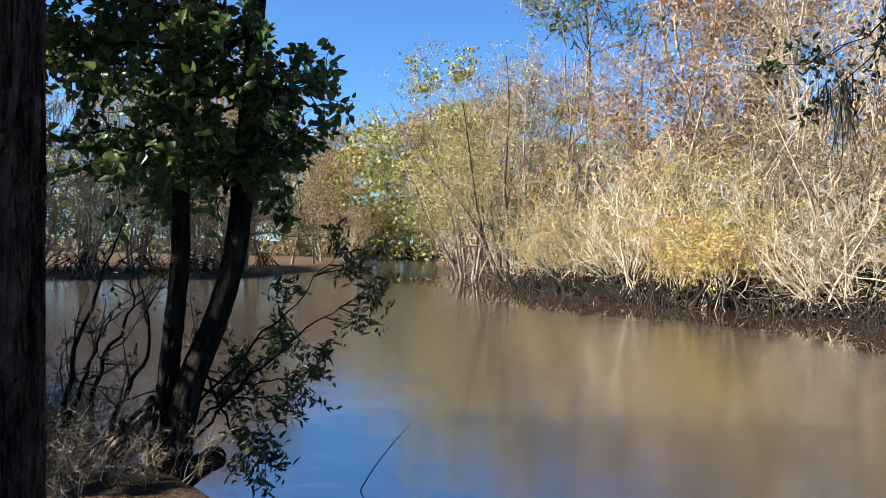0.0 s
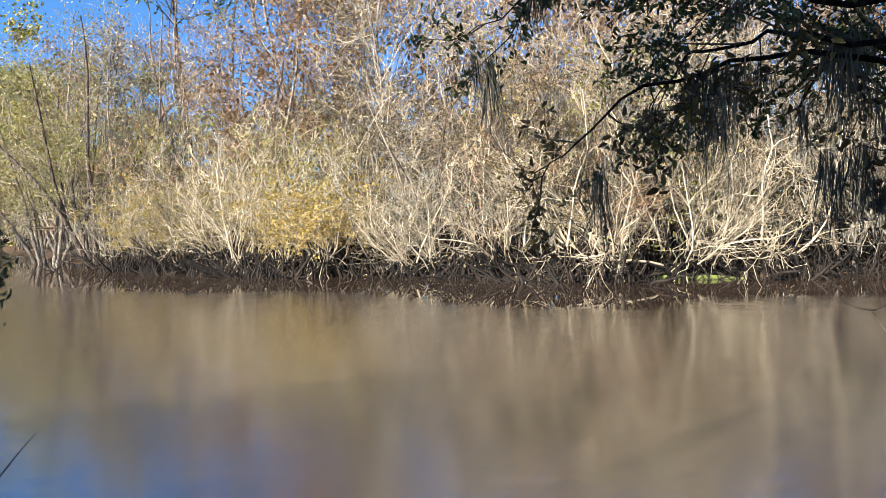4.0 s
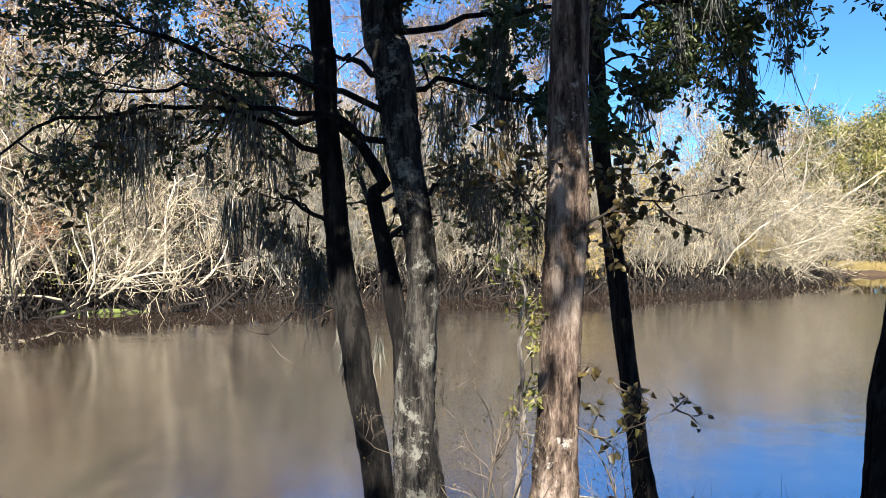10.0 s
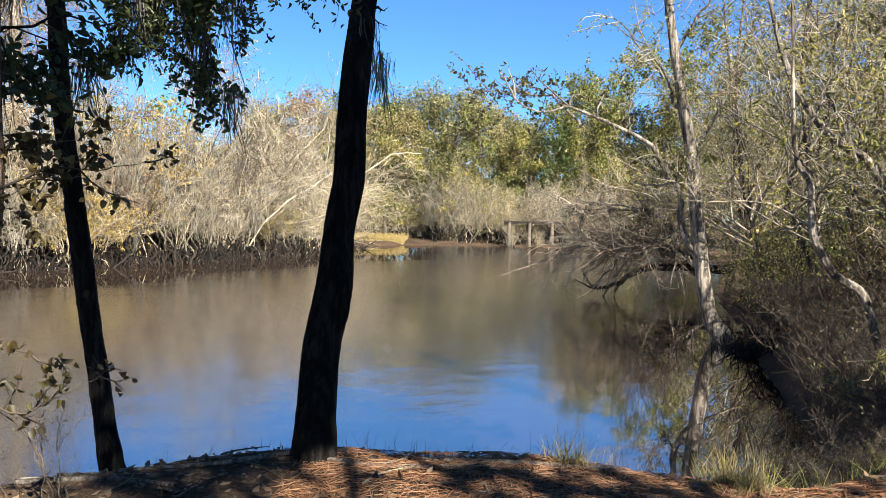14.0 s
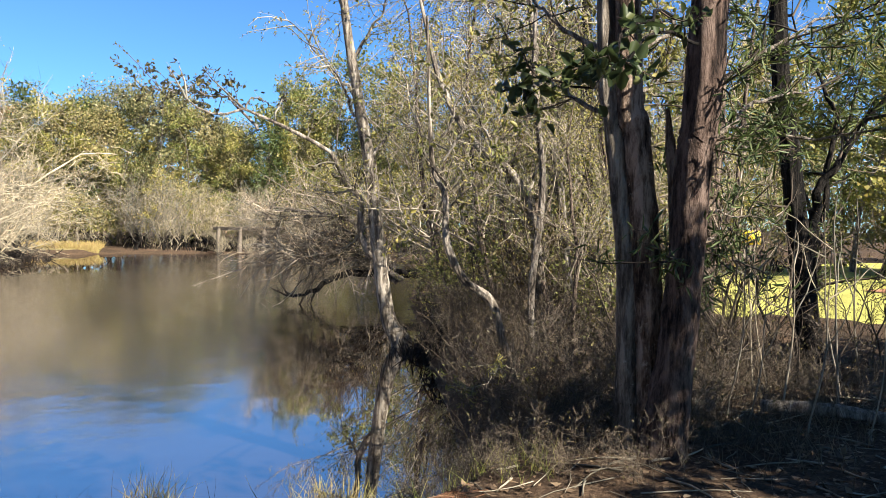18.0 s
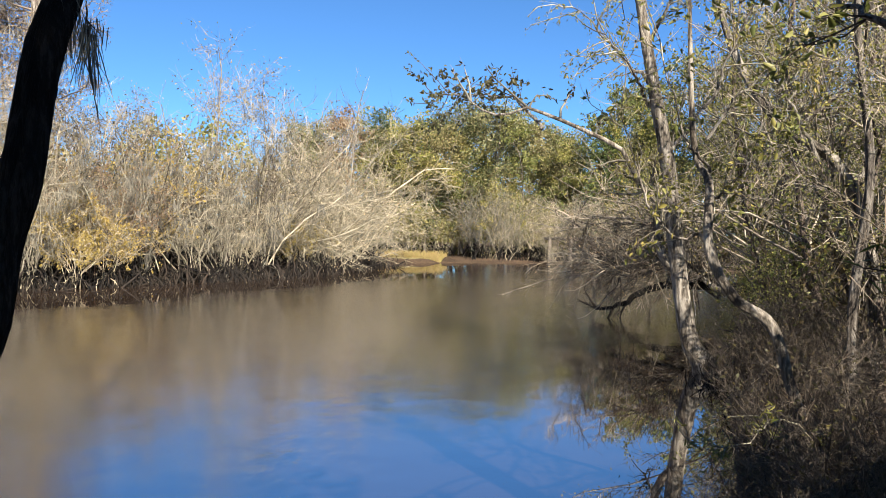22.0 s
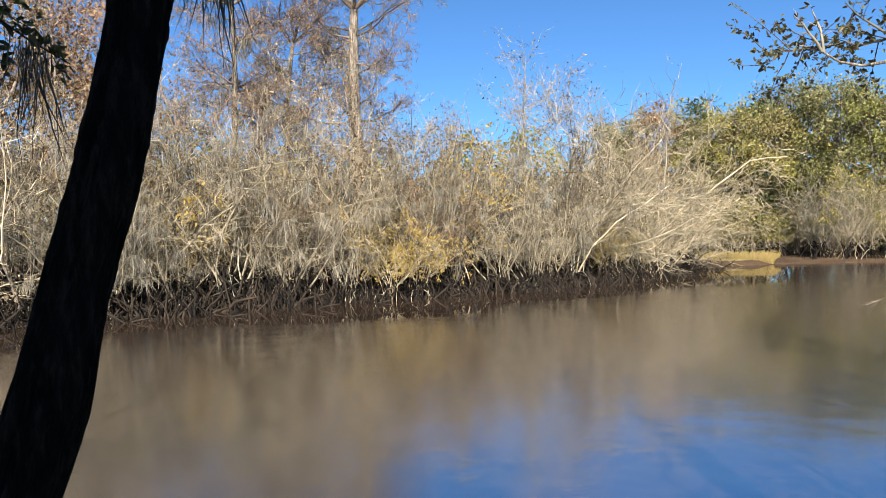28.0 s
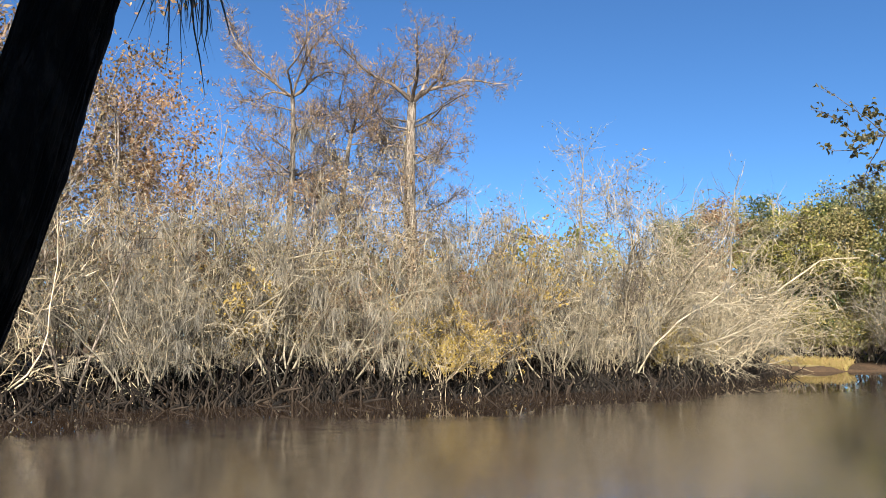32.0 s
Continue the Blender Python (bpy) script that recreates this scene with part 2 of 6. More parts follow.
M = {
    "ground": ground_mat(),
    "water": water_mat(),
    # bark_dark is near black: the shade on the trunks is put into its colour
    "bark_dark": bark_mat("shade_dark_furrowed_bark", (0.004, 0.0035, 0.003), (0.01, 0.0085, 0.007), (0.034, 0.029, 0.024), blotch=0.66, lichen=(0.14, 0.135, 0.12)),
    "bark_lichen": bark_mat("lichened_bark", (0.008, 0.007, 0.006), (0.036, 0.031, 0.025), (0.12, 0.107, 0.088), blotch=0.47, lichen=(0.28, 0.265, 0.215)),
    "bark_pale": bark_mat("pale_flaking_bark", (0.028, 0.019, 0.014), (0.16, 0.115, 0.085), (0.42, 0.335, 0.265), scale=5.0, stretch=(3, 3, 0.7), blotch=0.53, lichen=(0.46, 0.41, 0.35)),
    "bark_pine": bark_mat("plated_pine_bark", (0.02, 0.014, 0.012), (0.11, 0.075, 0.06), (0.22, 0.16, 0.13), scale=6.0, stretch=(3.5, 3.5, 0.8), strength=1.0, blotch=0.7),
    "bark_grey": bark_mat("grey_bark", (0.07, 0.058, 0.045), (0.2, 0.17, 0.14), (0.36, 0.32, 0.27), blotch=0.55),
    "twig_pale": twig_mat("pale_bare_twigs", (0.22, 0.19, 0.135), (0.52, 0.46, 0.35)),
    "twig_tan": twig_mat("tan_bare_twigs", (0.17, 0.15, 0.105), (0.42, 0.375, 0.28)),
    "twig_grey": twig_mat("grey_bare_twigs", (0.145, 0.13, 0.097), (0.39, 0.355, 0.275)),
    "twig_dark": twig_mat("dark_twigs", (0.03, 0.024, 0.018), (0.1, 0.08, 0.06)),
    "twig_rust": twig_mat("rusty_bare_twigs", (0.2, 0.14, 0.1), (0.36, 0.26, 0.19)),
    "twig_brown": twig_mat("brown_cypress_twigs", (0.08, 0.065, 0.053), (0.25, 0.2, 0.165)),
    # wet roots, with the shade under the overhanging shrubs put into the tone
    "root": twig_mat("wet_shaded_roots", (0.004, 0.0035, 0.003), (0.032, 0.024, 0.018)),
    "moss": twig_mat("grey_hanging_moss", (0.1, 0.095, 0.078), (0.24, 0.225, 0.19)),
    "moss_grey": twig_mat("ash_grey_hanging_moss", (0.075, 0.077, 0.064), (0.18, 0.178, 0.152)),
    "leaf_green": leaf_mat("green_leaves", [(0, (0.09, 0.11, 0.025)), (0.6, (0.19, 0.2, 0.05)), (1, (0.32, 0.29, 0.09))]),
    "leaf_crown": leaf_mat("grey_green_leaves", [(0, (0.085, 0.105, 0.042)), (0.6, (0.165, 0.175, 0.075)), (1, (0.28, 0.26, 0.13))], 0.3),
    "leaf_crown_tan": leaf_mat("olive_tan_leaves", [(0, (0.12, 0.125, 0.05)), (0.6, (0.22, 0.205, 0.09)), (1, (0.35, 0.3, 0.15))], 0.3),
    "leaf_dark": leaf_mat("dark_oak_leaves", [(0, (0.03, 0.045, 0.016)), (0.7, (0.07, 0.095, 0.032)), (1, (0.15, 0.16, 0.06))], 0.4, 0.42),
    "leaf_olive": leaf_mat("olive_yellow_leaves", [(0, (0.11, 0.125, 0.03)), (0.6, (0.22, 0.21, 0.055)), (1, (0.36, 0.31, 0.095))]),
    "leaf_greenish": leaf_mat("yellow_green_leaves", [(0, (0.13, 0.15, 0.035)), (0.6, (0.25, 0.245, 0.065)), (1, (0.4, 0.34, 0.12))]),
    "leaf_brownish": leaf_mat("pinkish_brown_leaves", [(0, (0.16, 0.09, 0.05)), (0.6, (0.3, 0.19, 0.11)), (1, (0.42, 0.31, 0.18))]),
    "leaf_yellow": leaf_mat("yellow_leaves", [(0, (0.19, 0.14, 0.035)), (1, (0.37, 0.29, 0.085))]),
    "leaf_rust": leaf_mat("rust_leaves", [(0, (0.14, 0.08, 0.043)), (0.6, (0.23, 0.145, 0.078)), (1, (0.31, 0.225, 0.12))]),
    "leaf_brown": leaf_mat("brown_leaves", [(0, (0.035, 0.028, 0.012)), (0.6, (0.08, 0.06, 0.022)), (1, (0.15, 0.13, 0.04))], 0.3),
    "leaf_dry": leaf_mat("dry_tan_leaves", [(0, (0.12, 0.08, 0.04)), (0.5, (0.3, 0.22, 0.12)), (1, (0.5, 0.4, 0.24))]),
    "leaf_ivy": leaf_mat("broad_green_leaves", [(0, (0.035, 0.068, 0.02)), (0.7, (0.085, 0.135, 0.038)), (1, (0.17, 0.21, 0.07))], 0.4, 0.36),
    "leaf_clump": leaf_mat("olive_brown_leaves", [(0, (0.05, 0.045, 0.02)), (1, (0.13, 0.11, 0.04))]),
    "leaf_cypress": leaf_mat("rusty_cypress_foliage", [(0, (0.2, 0.12, 0.06)), (1, (0.38, 0.25, 0.12))]),
    "leaf_litter": leaf_mat("fallen_leaf_litter", [(0, (0.045, 0.03, 0.018)), (0.6, (0.13, 0.085, 0.05)), (1, (0.26, 0.19, 0.12))], 0.1, 0.7),
    "straw_needle": leaf_mat("red_pine_needles", [(0, (0.13, 0.06, 0.03)), (0.6, (0.26, 0.135, 0.07)), (1, (0.38, 0.24, 0.14))], 0.15, 0.6),
    "grass_dead": leaf_mat("dead_grass_blades", [(0, (0.06, 0.048, 0.03)), (1, (0.18, 0.145, 0.095))]),
    "bark_white": bark_mat("white_mottled_bark", (0.05, 0.042, 0.033), (0.15, 0.13, 0.105), (0.31, 0.28, 0.235), scale=6.0, strength=0.7, blotch=0.56),
    "bark_dark2": bark_mat("rough_brown_bark", (0.025, 0.019, 0.015), (0.1, 0.077, 0.06), (0.24, 0.19, 0.15), scale=6.0, strength=1.0, blotch=0.6),
    "bark_grey2": bark_mat("dead_grey_wood", (0.05, 0.042, 0.035), (0.14, 0.12, 0.1), (0.3, 0.27, 0.23), blotch=0.7),
    # dark twigs; in the inner shrubs this tone holds the thicket's shade
    "twig_inner": twig_mat("dark_and_shaded_twigs", (0.05, 0.04, 0.03), (0.17, 0.14, 0.11)),
    "twig_mid": twig_mat("dead_grey_twigs", (0.13, 0.11, 0.085), (0.36, 0.32, 0.26)),
    "needle": leaf_mat("pine_needles", [(0, (0.035, 0.06, 0.015)), (1, (0.1, 0.13, 0.035))], 0.25),
    "grass": leaf_mat("dry_grass", [(0, (0.22, 0.16, 0.06)), (0.6, (0.42, 0.33, 0.15)), (1, (0.3, 0.3, 0.09))]),
    "lawn": plain_mat("lawn", [(0.3, (0.2, 0.2, 0.04)), (0.6, (0.38, 0.36, 0.09)), (0.8, (0.5, 0.45, 0.16))], 9.0),
    "sand": plain_mat("sandy_shore", [(0.3, (0.13, 0.105, 0.045)), (0.7, (0.23, 0.19, 0.09))], 5.0),
    "straw": plain_mat("red_pine_straw", [(0.3, (0.2, 0.09, 0.045)), (0.7, (0.4, 0.2, 0.11))], 8.0),
    "sign": plain_mat("yellow_paint", [(0.3, (0.7, 0.48, 0.02)), (0.7, (0.8, 0.58, 0.04))], 3.0, 0.5, 0.05),
    "mossy": plain_mat("wet_green_moss", [(0.3, (0.05, 0.06, 0.02)), (0.6, (0.12, 0.15, 0.03)), (0.8, (0.2, 0.22, 0.07))], 12.0, 0.8, 0.6),
    "plank": plain_mat("weathered_planks", [(0.3, (0.07, 0.057, 0.045)), (0.7, (0.2, 0.165, 0.13))], 10.0, stretch=(0.4, 3, 3)),
}


# ---- geometry helpers ----
class Geo:
    """Collects quads."""

    def __init__(self):
        self.v, self.f, self.n = [], [], 0

    def add(self, verts, faces):
        self.v.append(verts.reshape(-1, 3))
        self.f.append(faces.reshape(-1, 4) + self.n)
        self.n += len(self.v[-1])

    def tubes(self, pts, rad, sides=3):
        """pts (m, n, 3), rad (m, n): tapered tubes."""
        m, n, _ = pts.shape
        if m == 0:
            return self
        tan = np.gradient(pts, axis=1)
        tan /= np.linalg.norm(tan, axis=2, keepdims=True) + 1e-9
        ref = np.where(np.abs(tan[:, :1, 2:3]) > 0.8, np.array([1.0, 0.1, 0]), np.array([0, 0.1, 1.0]))
        u = np.cross(tan, np.broadcast_to(ref, tan.shape))
        u /= np.linalg.norm(u, axis=2, keepdims=True) + 1e-9
        w = np.cross(tan, u)
        if sides == 1:      # the thinnest twigs: one narrow blade each, turned at random
            t0 = np.random.default_rng(m).uniform(0, np.pi, (m, 1, 1))
            d = (u * np.cos(t0) + w * np.sin(t0)) * rad[:, :, None]
            verts = np.stack([pts - d, pts + d], 2)
            i = np.arange(m * n * 2).reshape(m, n, 2)
            self.add(verts, np.stack([i[:, :-1, 0], i[:, :-1, 1], i[:, 1:, 1], i[:, 1:, 0]], -1))
            return self
        ang = np.arange(sides) * 2 * np.pi / sides
        ring = u[:, :, None] * np.cos(ang)[:, None] + w[:, :, None] * np.sin(ang)[:, None]
        verts = pts[:, :, None] + ring * rad[:, :, None, None]
        i = np.arange(m * n * sides).reshape(m, n, sides)
        j = np.roll(i, -1, axis=2)
        faces = np.stack([i[:, :-1], j[:, :-1], j[:, 1:], i[:, 1:]], -1)
        self.add(verts, faces)
        return self

    def leaves(self, centre, along, side, length, width, shaped=False):
        """Pointed leaves: one folded quad each, or, shaped, two rounded halves along the midrib."""
        along, side = along * length[:, None], side * width[:, None]
        up = np.cross(along, side)
        up = up / (np.linalg.norm(up, axis=1, keepdims=True) + 1e-9) * width[:, None] * 0.3
        if shaped:
            curl = np.cross(along, side)
            curl = curl / (np.linalg.norm(curl, axis=1, keepdims=True) + 1e-9) * length[:, None] * 0.12
            low, high = centre + along * 0.3 + up, centre + along * 0.72 + up * 0.8 - curl * 0.4
            verts = np.stack([centre, low + side * 0.5, high + side * 0.36, centre + along - curl, high - side * 0.36, low - side * 0.5], 1)
            i = np.arange(len(centre))[:, None] * 6
            self.add(verts, np.concatenate([i + np.array([0, 1, 2, 3]), i + np.array([0, 3, 4, 5])], 0))
            return self
        verts = np.stack([centre, centre + along * 0.45 + side * 0.5 + up, centre + along, centre + along * 0.45 - side * 0.5 + up], 1)
        self.add(verts, np.arange(len(centre) * 4).reshape(-1, 4))
        return self

    def mesh(self, name, material, smooth=False):
        me = bpy.data.meshes.new(name)
        v, f = np.concatenate(self.v), np.concatenate(self.f)
        me.vertices.add(len(v))
        me.vertices.foreach_set("co", v.astype(np.float32).ravel())
        me.loops.add(f.size)
        me.loops.foreach_set("vertex_index", f.astype(np.int32).ravel())
        me.polygons.add(len(f))
        me.polygons.foreach_set("loop_start", np.arange(0, f.size, 4, dtype=np.int32))
        me.update(calc_edges=True)
        me.validate()
        if smooth:
            me.polygons.foreach_set("use_smooth", np.ones(len(f), bool))
        me.materials.append(material)
        return me


def unit(a):
    return a / (np.linalg.norm(a, axis=-1, keepdims=True) + 1e-9)


def strands(rng, base, way, length, n, wander=0.2, bend=0.0):
    """Wandering lines (m, n, 3); bend > 0 lifts them, < 0 lets them droop."""
    p, d, out = base, unit(way), [base]
    for _ in range(n - 1):
        d = unit(d + wander * rng.normal(size=d.shape) + np.array([0, 0, bend]))
        p = p + d * (length / (n - 1))[:, None]
        out.append(p)
    return np.stack(out, 1)


def offshoots(rng, pts, per, lo=0.25, hi=1.0, spread=0.8):
    """Starts and ways of children along lines; also the parent's number and the share of its length."""
    m, n, _ = pts.shape
    k = np.repeat(np.arange(m), per)
    u = rng.uniform(lo, hi, len(k))
    f = np.minimum(u * (n - 1), n - 1.001)
    i = f.astype(int)
    w = (f - i)[:, None]
    base = pts[k, i] * (1 - w) + pts[k, i + 1] * w
    way = unit(pts[k, i + 1] - pts[k, i])
    return base, unit(way + spread * unit(rng.normal(size=way.shape))), k, u


def taper(r0, n, tip=0.25):
    return r0[:, None] * np.linspace(1, tip, n)[None]


def woody(rng, pts, r0, levels, sides=5, tip=0.3, thin=0.004):
    """Stems and branches; levels: (per parent, length, points, wander, bend, spread, from, radius share, sides). Returns geo and outermost lines."""
    geo = Geo().tubes(pts, taper(r0, pts.shape[1], tip), sides)
    last, rad = pts, r0
    for per, length, n, wander, bend, spread, lo, share, s in levels:
        base, way, k, u = offshoots(rng, last, per, lo, 0.98, spread)
        r = np.maximum(rad[k] * (1 - (1 - tip) * u) * share, thin)
        size = length * rng.uniform(0.5, 1.25, len(k)) * (1.15 - 0.5 * u)
        last = strands(rng, base, way, size, n, wander, bend)
        geo.tubes(last, taper(r, n, 0.35), s)
        rad = r
    return geo, last


def foliage(rng, twigs, count, size, spread, droop=0.2, narrow=0.5, shaped=False):
    """Leaves scattered along twigs."""
    k = rng.integers(0, len(twigs), count)
    i = rng.integers(0, twigs.shape[1] - 1, count)
    w = rng.uniform(0, 1, (count, 1))
    c = twigs[k, i] * (1 - w) + twigs[k, i + 1] * w + rng.normal(size=(count, 3)) * spread
    a = unit(rng.normal(size=(count, 3)) + np.array([0, 0, -droop]))
    s = unit(np.cross(a, rng.normal(size=(count, 3))))
    ln = size * rng.uniform(0.6, 1.35, count)
    return Geo().leaves(c, a, s, ln, ln * narrow, shaped)


def hanging(rng, twigs, clumps, length, width, each=7, thick=0.012, sides=3):
    """Hanging moss: bundles of drooping strands under branches."""
    k = rng.integers(0, len(twigs), clumps)
    i = rng.integers(0, twigs.shape[1] - 1, clumps)
    top = np.repeat(twigs[k, i], each, 0)
    ln = np.repeat(length * rng.uniform(0.4, 1.3, clumps), each) * rng.uniform(0.4, 1.0, clumps * each)
    top = top + rng.normal(size=top.shape) * np.array([width, width, 0.02])
    way = rng.normal(size=top.shape) * 0.15 + np.array([0, 0, -1.0])
    pts = strands(rng, top, way, ln, 5, 0.3, -0.3)
    rad = thick * rng.uniform(0.6, 1.4, len(top))[:, None] * np.array([0.5, 1.1, 1.0, 0.8, 0.15])[None]
    return Geo().tubes(pts, rad, sides)


def curtain(rng, at, length, width, count):
    """A curtain of moss: thin strands hanging close together, longest in the middle."""
    off = rng.normal(size=(count, 3)) * np.array([width, width, 0.02])
    fall = np.exp(-np.hypot(off[:, 0], off[:, 1]) / (2.2 * width)) * rng.uniform(0.5, 1.0, count) * length
    pts = strands(rng, at + off, rng.normal(size=(count, 3)) * 0.06 + np.array([0, 0, -1.0]), fall, 7, 0.13, -0.15)
    return Geo().tubes(pts, 0.003 * rng.uniform(0.5, 1.4, count)[:, None] * np.array([0.5, 1, 1.1, 1.0, 0.8, 0.6, 0.15])[None], 1)


def thing(name, label, category, group="", at=None):
    ob = tagged(new(name), label, category, group)
    ob.empty_display_size = 0.2
    if at is not None:
        ob.matrix_basis = at
    return ob


def part(name, geo, material, parent, label="", smooth=False, kind=""):
    """Links a Geo as one mesh under a thing or a part."""
    ob = new(name, geo.mesh(name, material, smooth))
    ob.parent = parent
    return tagged(ob, label, kind=kind)


# ---- the land and the river ----
RIVER = [(-99, -38), (-95, -38), (-60, -27), (-42, -24.5), (-38, -27.8), (-34, -33.5), (-28, -38), (-20, -26), (-13, -15), (-9, -9),
         (-5.2, -4.6), (-4.3, -2.6), (-3.2, -0.8), (-2.6, 1.2), (-2.75, 3.0), (-2.45, 3.8), (-1.95, 4.35), (-1.75, 4.9), (-1.85, 5.5), (-1.7, 6.05), (-1.0, 6.05), (-0.5, 5.78), (0.0, 5.78), (0.77, 5.78), (1.5, 5.75), (2.0, 5.68), (2.5, 5.55), (2.95, 5.38), (3.35, 5.25), (3.75, 5.5), (4.3, 6.2),
         (4.75, 7.2), (5.15, 8.6), (5.5, 10.3), (5.75, 11.6), (6.1, 13.2), (6.9, 16), (8, 22), (9.5, 28), (13, 38), (15, 50), (10, 60), (3, 62.5), (-4.8, 62),
         (-8.4, 58), (-9.2, 50), (-10.2, 41), (-12.3, 36), (-16.1, 30.2), (-19.5, 24.2), (-21.7, 18.6), (-22.4, 14.7), (-23.3, 10.5), (-26.5, 7.3),
         (-32, 4.9), (-30.3, 1.4), (-35, -2.4), (-42, -8.6), (-47, -10.6), (-53, -13), (-67, -20), (-92, -29), (-99, -31)]
RV = np.array(RIVER, float)


def bank_distance(x, y):
    """Metres from the water's edge: positive on land."""
    p = np.stack([np.ravel(x), np.ravel(y)], 1)
    best, inside = np.full(len(p), 1e9), np.zeros(len(p), bool)
    for a0, b0 in zip(RV, np.roll(RV, -1, 0)):
        d = b0 - a0
        s = np.clip(((p - a0) @ d) / (d @ d), 0, 1)
        best = np.minimum(best, np.hypot(*(p - a0 - s[:, None] * d).T))
        cross = (a0[1] > p[:, 1]) != (b0[1] > p[:, 1])
        with np.errstate(divide="ignore", invalid="ignore"):
            inside ^= cross & (p[:, 0] < (b0[0] - a0[0]) * (p[:, 1] - a0[1]) / (b0[1] - a0[1]) + a0[0])
    return np.where(inside, -best, best).reshape(np.shape(x))


def smooth01(v):
    v = np.clip(v, 0, 1)
    return v * v * (3 - 2 * v)


def ground_z(x, y):
    x, y = np.asarray(x, float), np.asarray(y, float)
    d = bank_distance(x, y)
    near = smooth01((24 - np.hypot(x - 3, y - 0)) / 10)
    bank = near * 0.7 * smooth01((d + 0.12) / 0.55) + (1 - near) * (0.3 * smooth01(d / 1.5) + 0.02 * np.clip(d, 0, 40))
    rise = 0.14 * near * smooth01((x - 3.6) / 1.6) * smooth01((d - 0.3) / 1.5)
    lumps = 0.03 * np.sin(1.7 * x + 0.6 * y) * np.sin(1.3 * y - 0.4 * x) + 0.018 * np.sin(4.1 * x + 1.0) * np.sin(3.7 * y + 0.5 * x)
    dip = 0.5 * np.exp(-((x + 1.45) / 0.8) ** 2 - ((y - 5.7) / 0.65) ** 2)
    rise = rise - dip * smooth01((d + 0.12) / 0.4)
    return np.where(d > -0.12, bank + rise + lumps * smooth01((d + 0.1) / 0.8), -1.3 * smooth01((-d - 0.12) / 2.5) - 0.02)


def spaced(lo, hi, step, grow, reach):
    core = list(np.arange(lo, hi, step))
    for sign, edge in ((1, core[-1]), (-1, core[0])):
        s, at = step, edge
        while abs(at - edge) < reach:
            s *= grow
            at += sign * s
            core.append(at)
    return np.array(sorted(core))


def sheet(name, xs, ys, zfun, material):
    gx, gy = np.meshgrid(xs, ys)
    v = np.stack([gx, gy, zfun(gx, gy)], -1)
    i = np.arange(gx.size).reshape(gx.shape)
    f = np.stack([i[:-1, :-1], i[:-1, 1:], i[1:, 1:], i[1:, :-1]], -1)
    g = Geo()
    g.add(v, f)
    return new(name, g.mesh(name, material, True))


ground = sheet("ground", spaced(-5.5, 8, 0.16, 1.075, 900), spaced(-4.5, 9, 0.16, 1.075, 900), ground_z, M["ground"])
tagged(ground, "brown leaf litter and bare soil on the river bank", "ground", kind="structure")
water = sheet("water", spaced(-50, 12, 0.8, 1.3, 300), spaced(-28, 64, 0.8, 1.3, 300), lambda x, y: 0 * x, M["water"])
SHELTER = [(-47, -10.6), (-42, -8.6), (-35, -2.4), (-30.3, 1.4), (-26.5, 7.3), (-23.3, 10.5), (-22.4, 14.7), (-21.7, 18.6), (-19.5, 24.2), (-16.1, 30.2), (-12.3, 36), (-10.2, 41), (-9.2, 50), (-8.4, 58)]
LEE = [(4.3, 6.2), (5.15, 8.6), (5.75, 11.6), (6.9, 16)]


def line_distance(x, y, line):
    best = np.full(np.shape(x), 1e9)
    for (x0, y0), (x1, y1) in zip(line[:-1], line[1:]):
        s = np.clip(((x - x0) * (x1 - x0) + (y - y0) * (y1 - y0)) / ((x1 - x0) ** 2 + (y1 - y0) ** 2), 0, 1)
        best = np.minimum(best, np.hypot(x - x0 - s * (x1 - x0), y - y0 - s * (y1 - y0)))
    return best


def add_calm(ob):
    """Stores how far the wind and the current ruffle the water: little close under the wooded banks."""
    co = np.empty(len(ob.data.vertices) * 3)
    ob.data.vertices.foreach_get("co", co)
    x, y = co.reshape(-1, 3)[:, 0], co.reshape(-1, 3)[:, 1]
    reach = 6.0 + 1.2 * np.sin(0.31 * x + 0.2 * y) + 0.7 * np.sin(0.9 * y - 0.4 * x)
    ruffle = np.minimum(smooth01((line_distance(x, y, SHELTER) - reach) / 1.2), smooth01((line_distance(x, y, LEE) - 1.0) / 3.5))
    ob.data.attributes.new("ruffle", "FLOAT", "POINT").data.foreach_set("value", ruffle.astype(np.float32))


add_calm(water)
tagged(water, "calm brown river water with faint ripples", "water", kind="structure")
gz = lambda x, y: float(ground_z(np.array([x]), np.array([y]))[0])


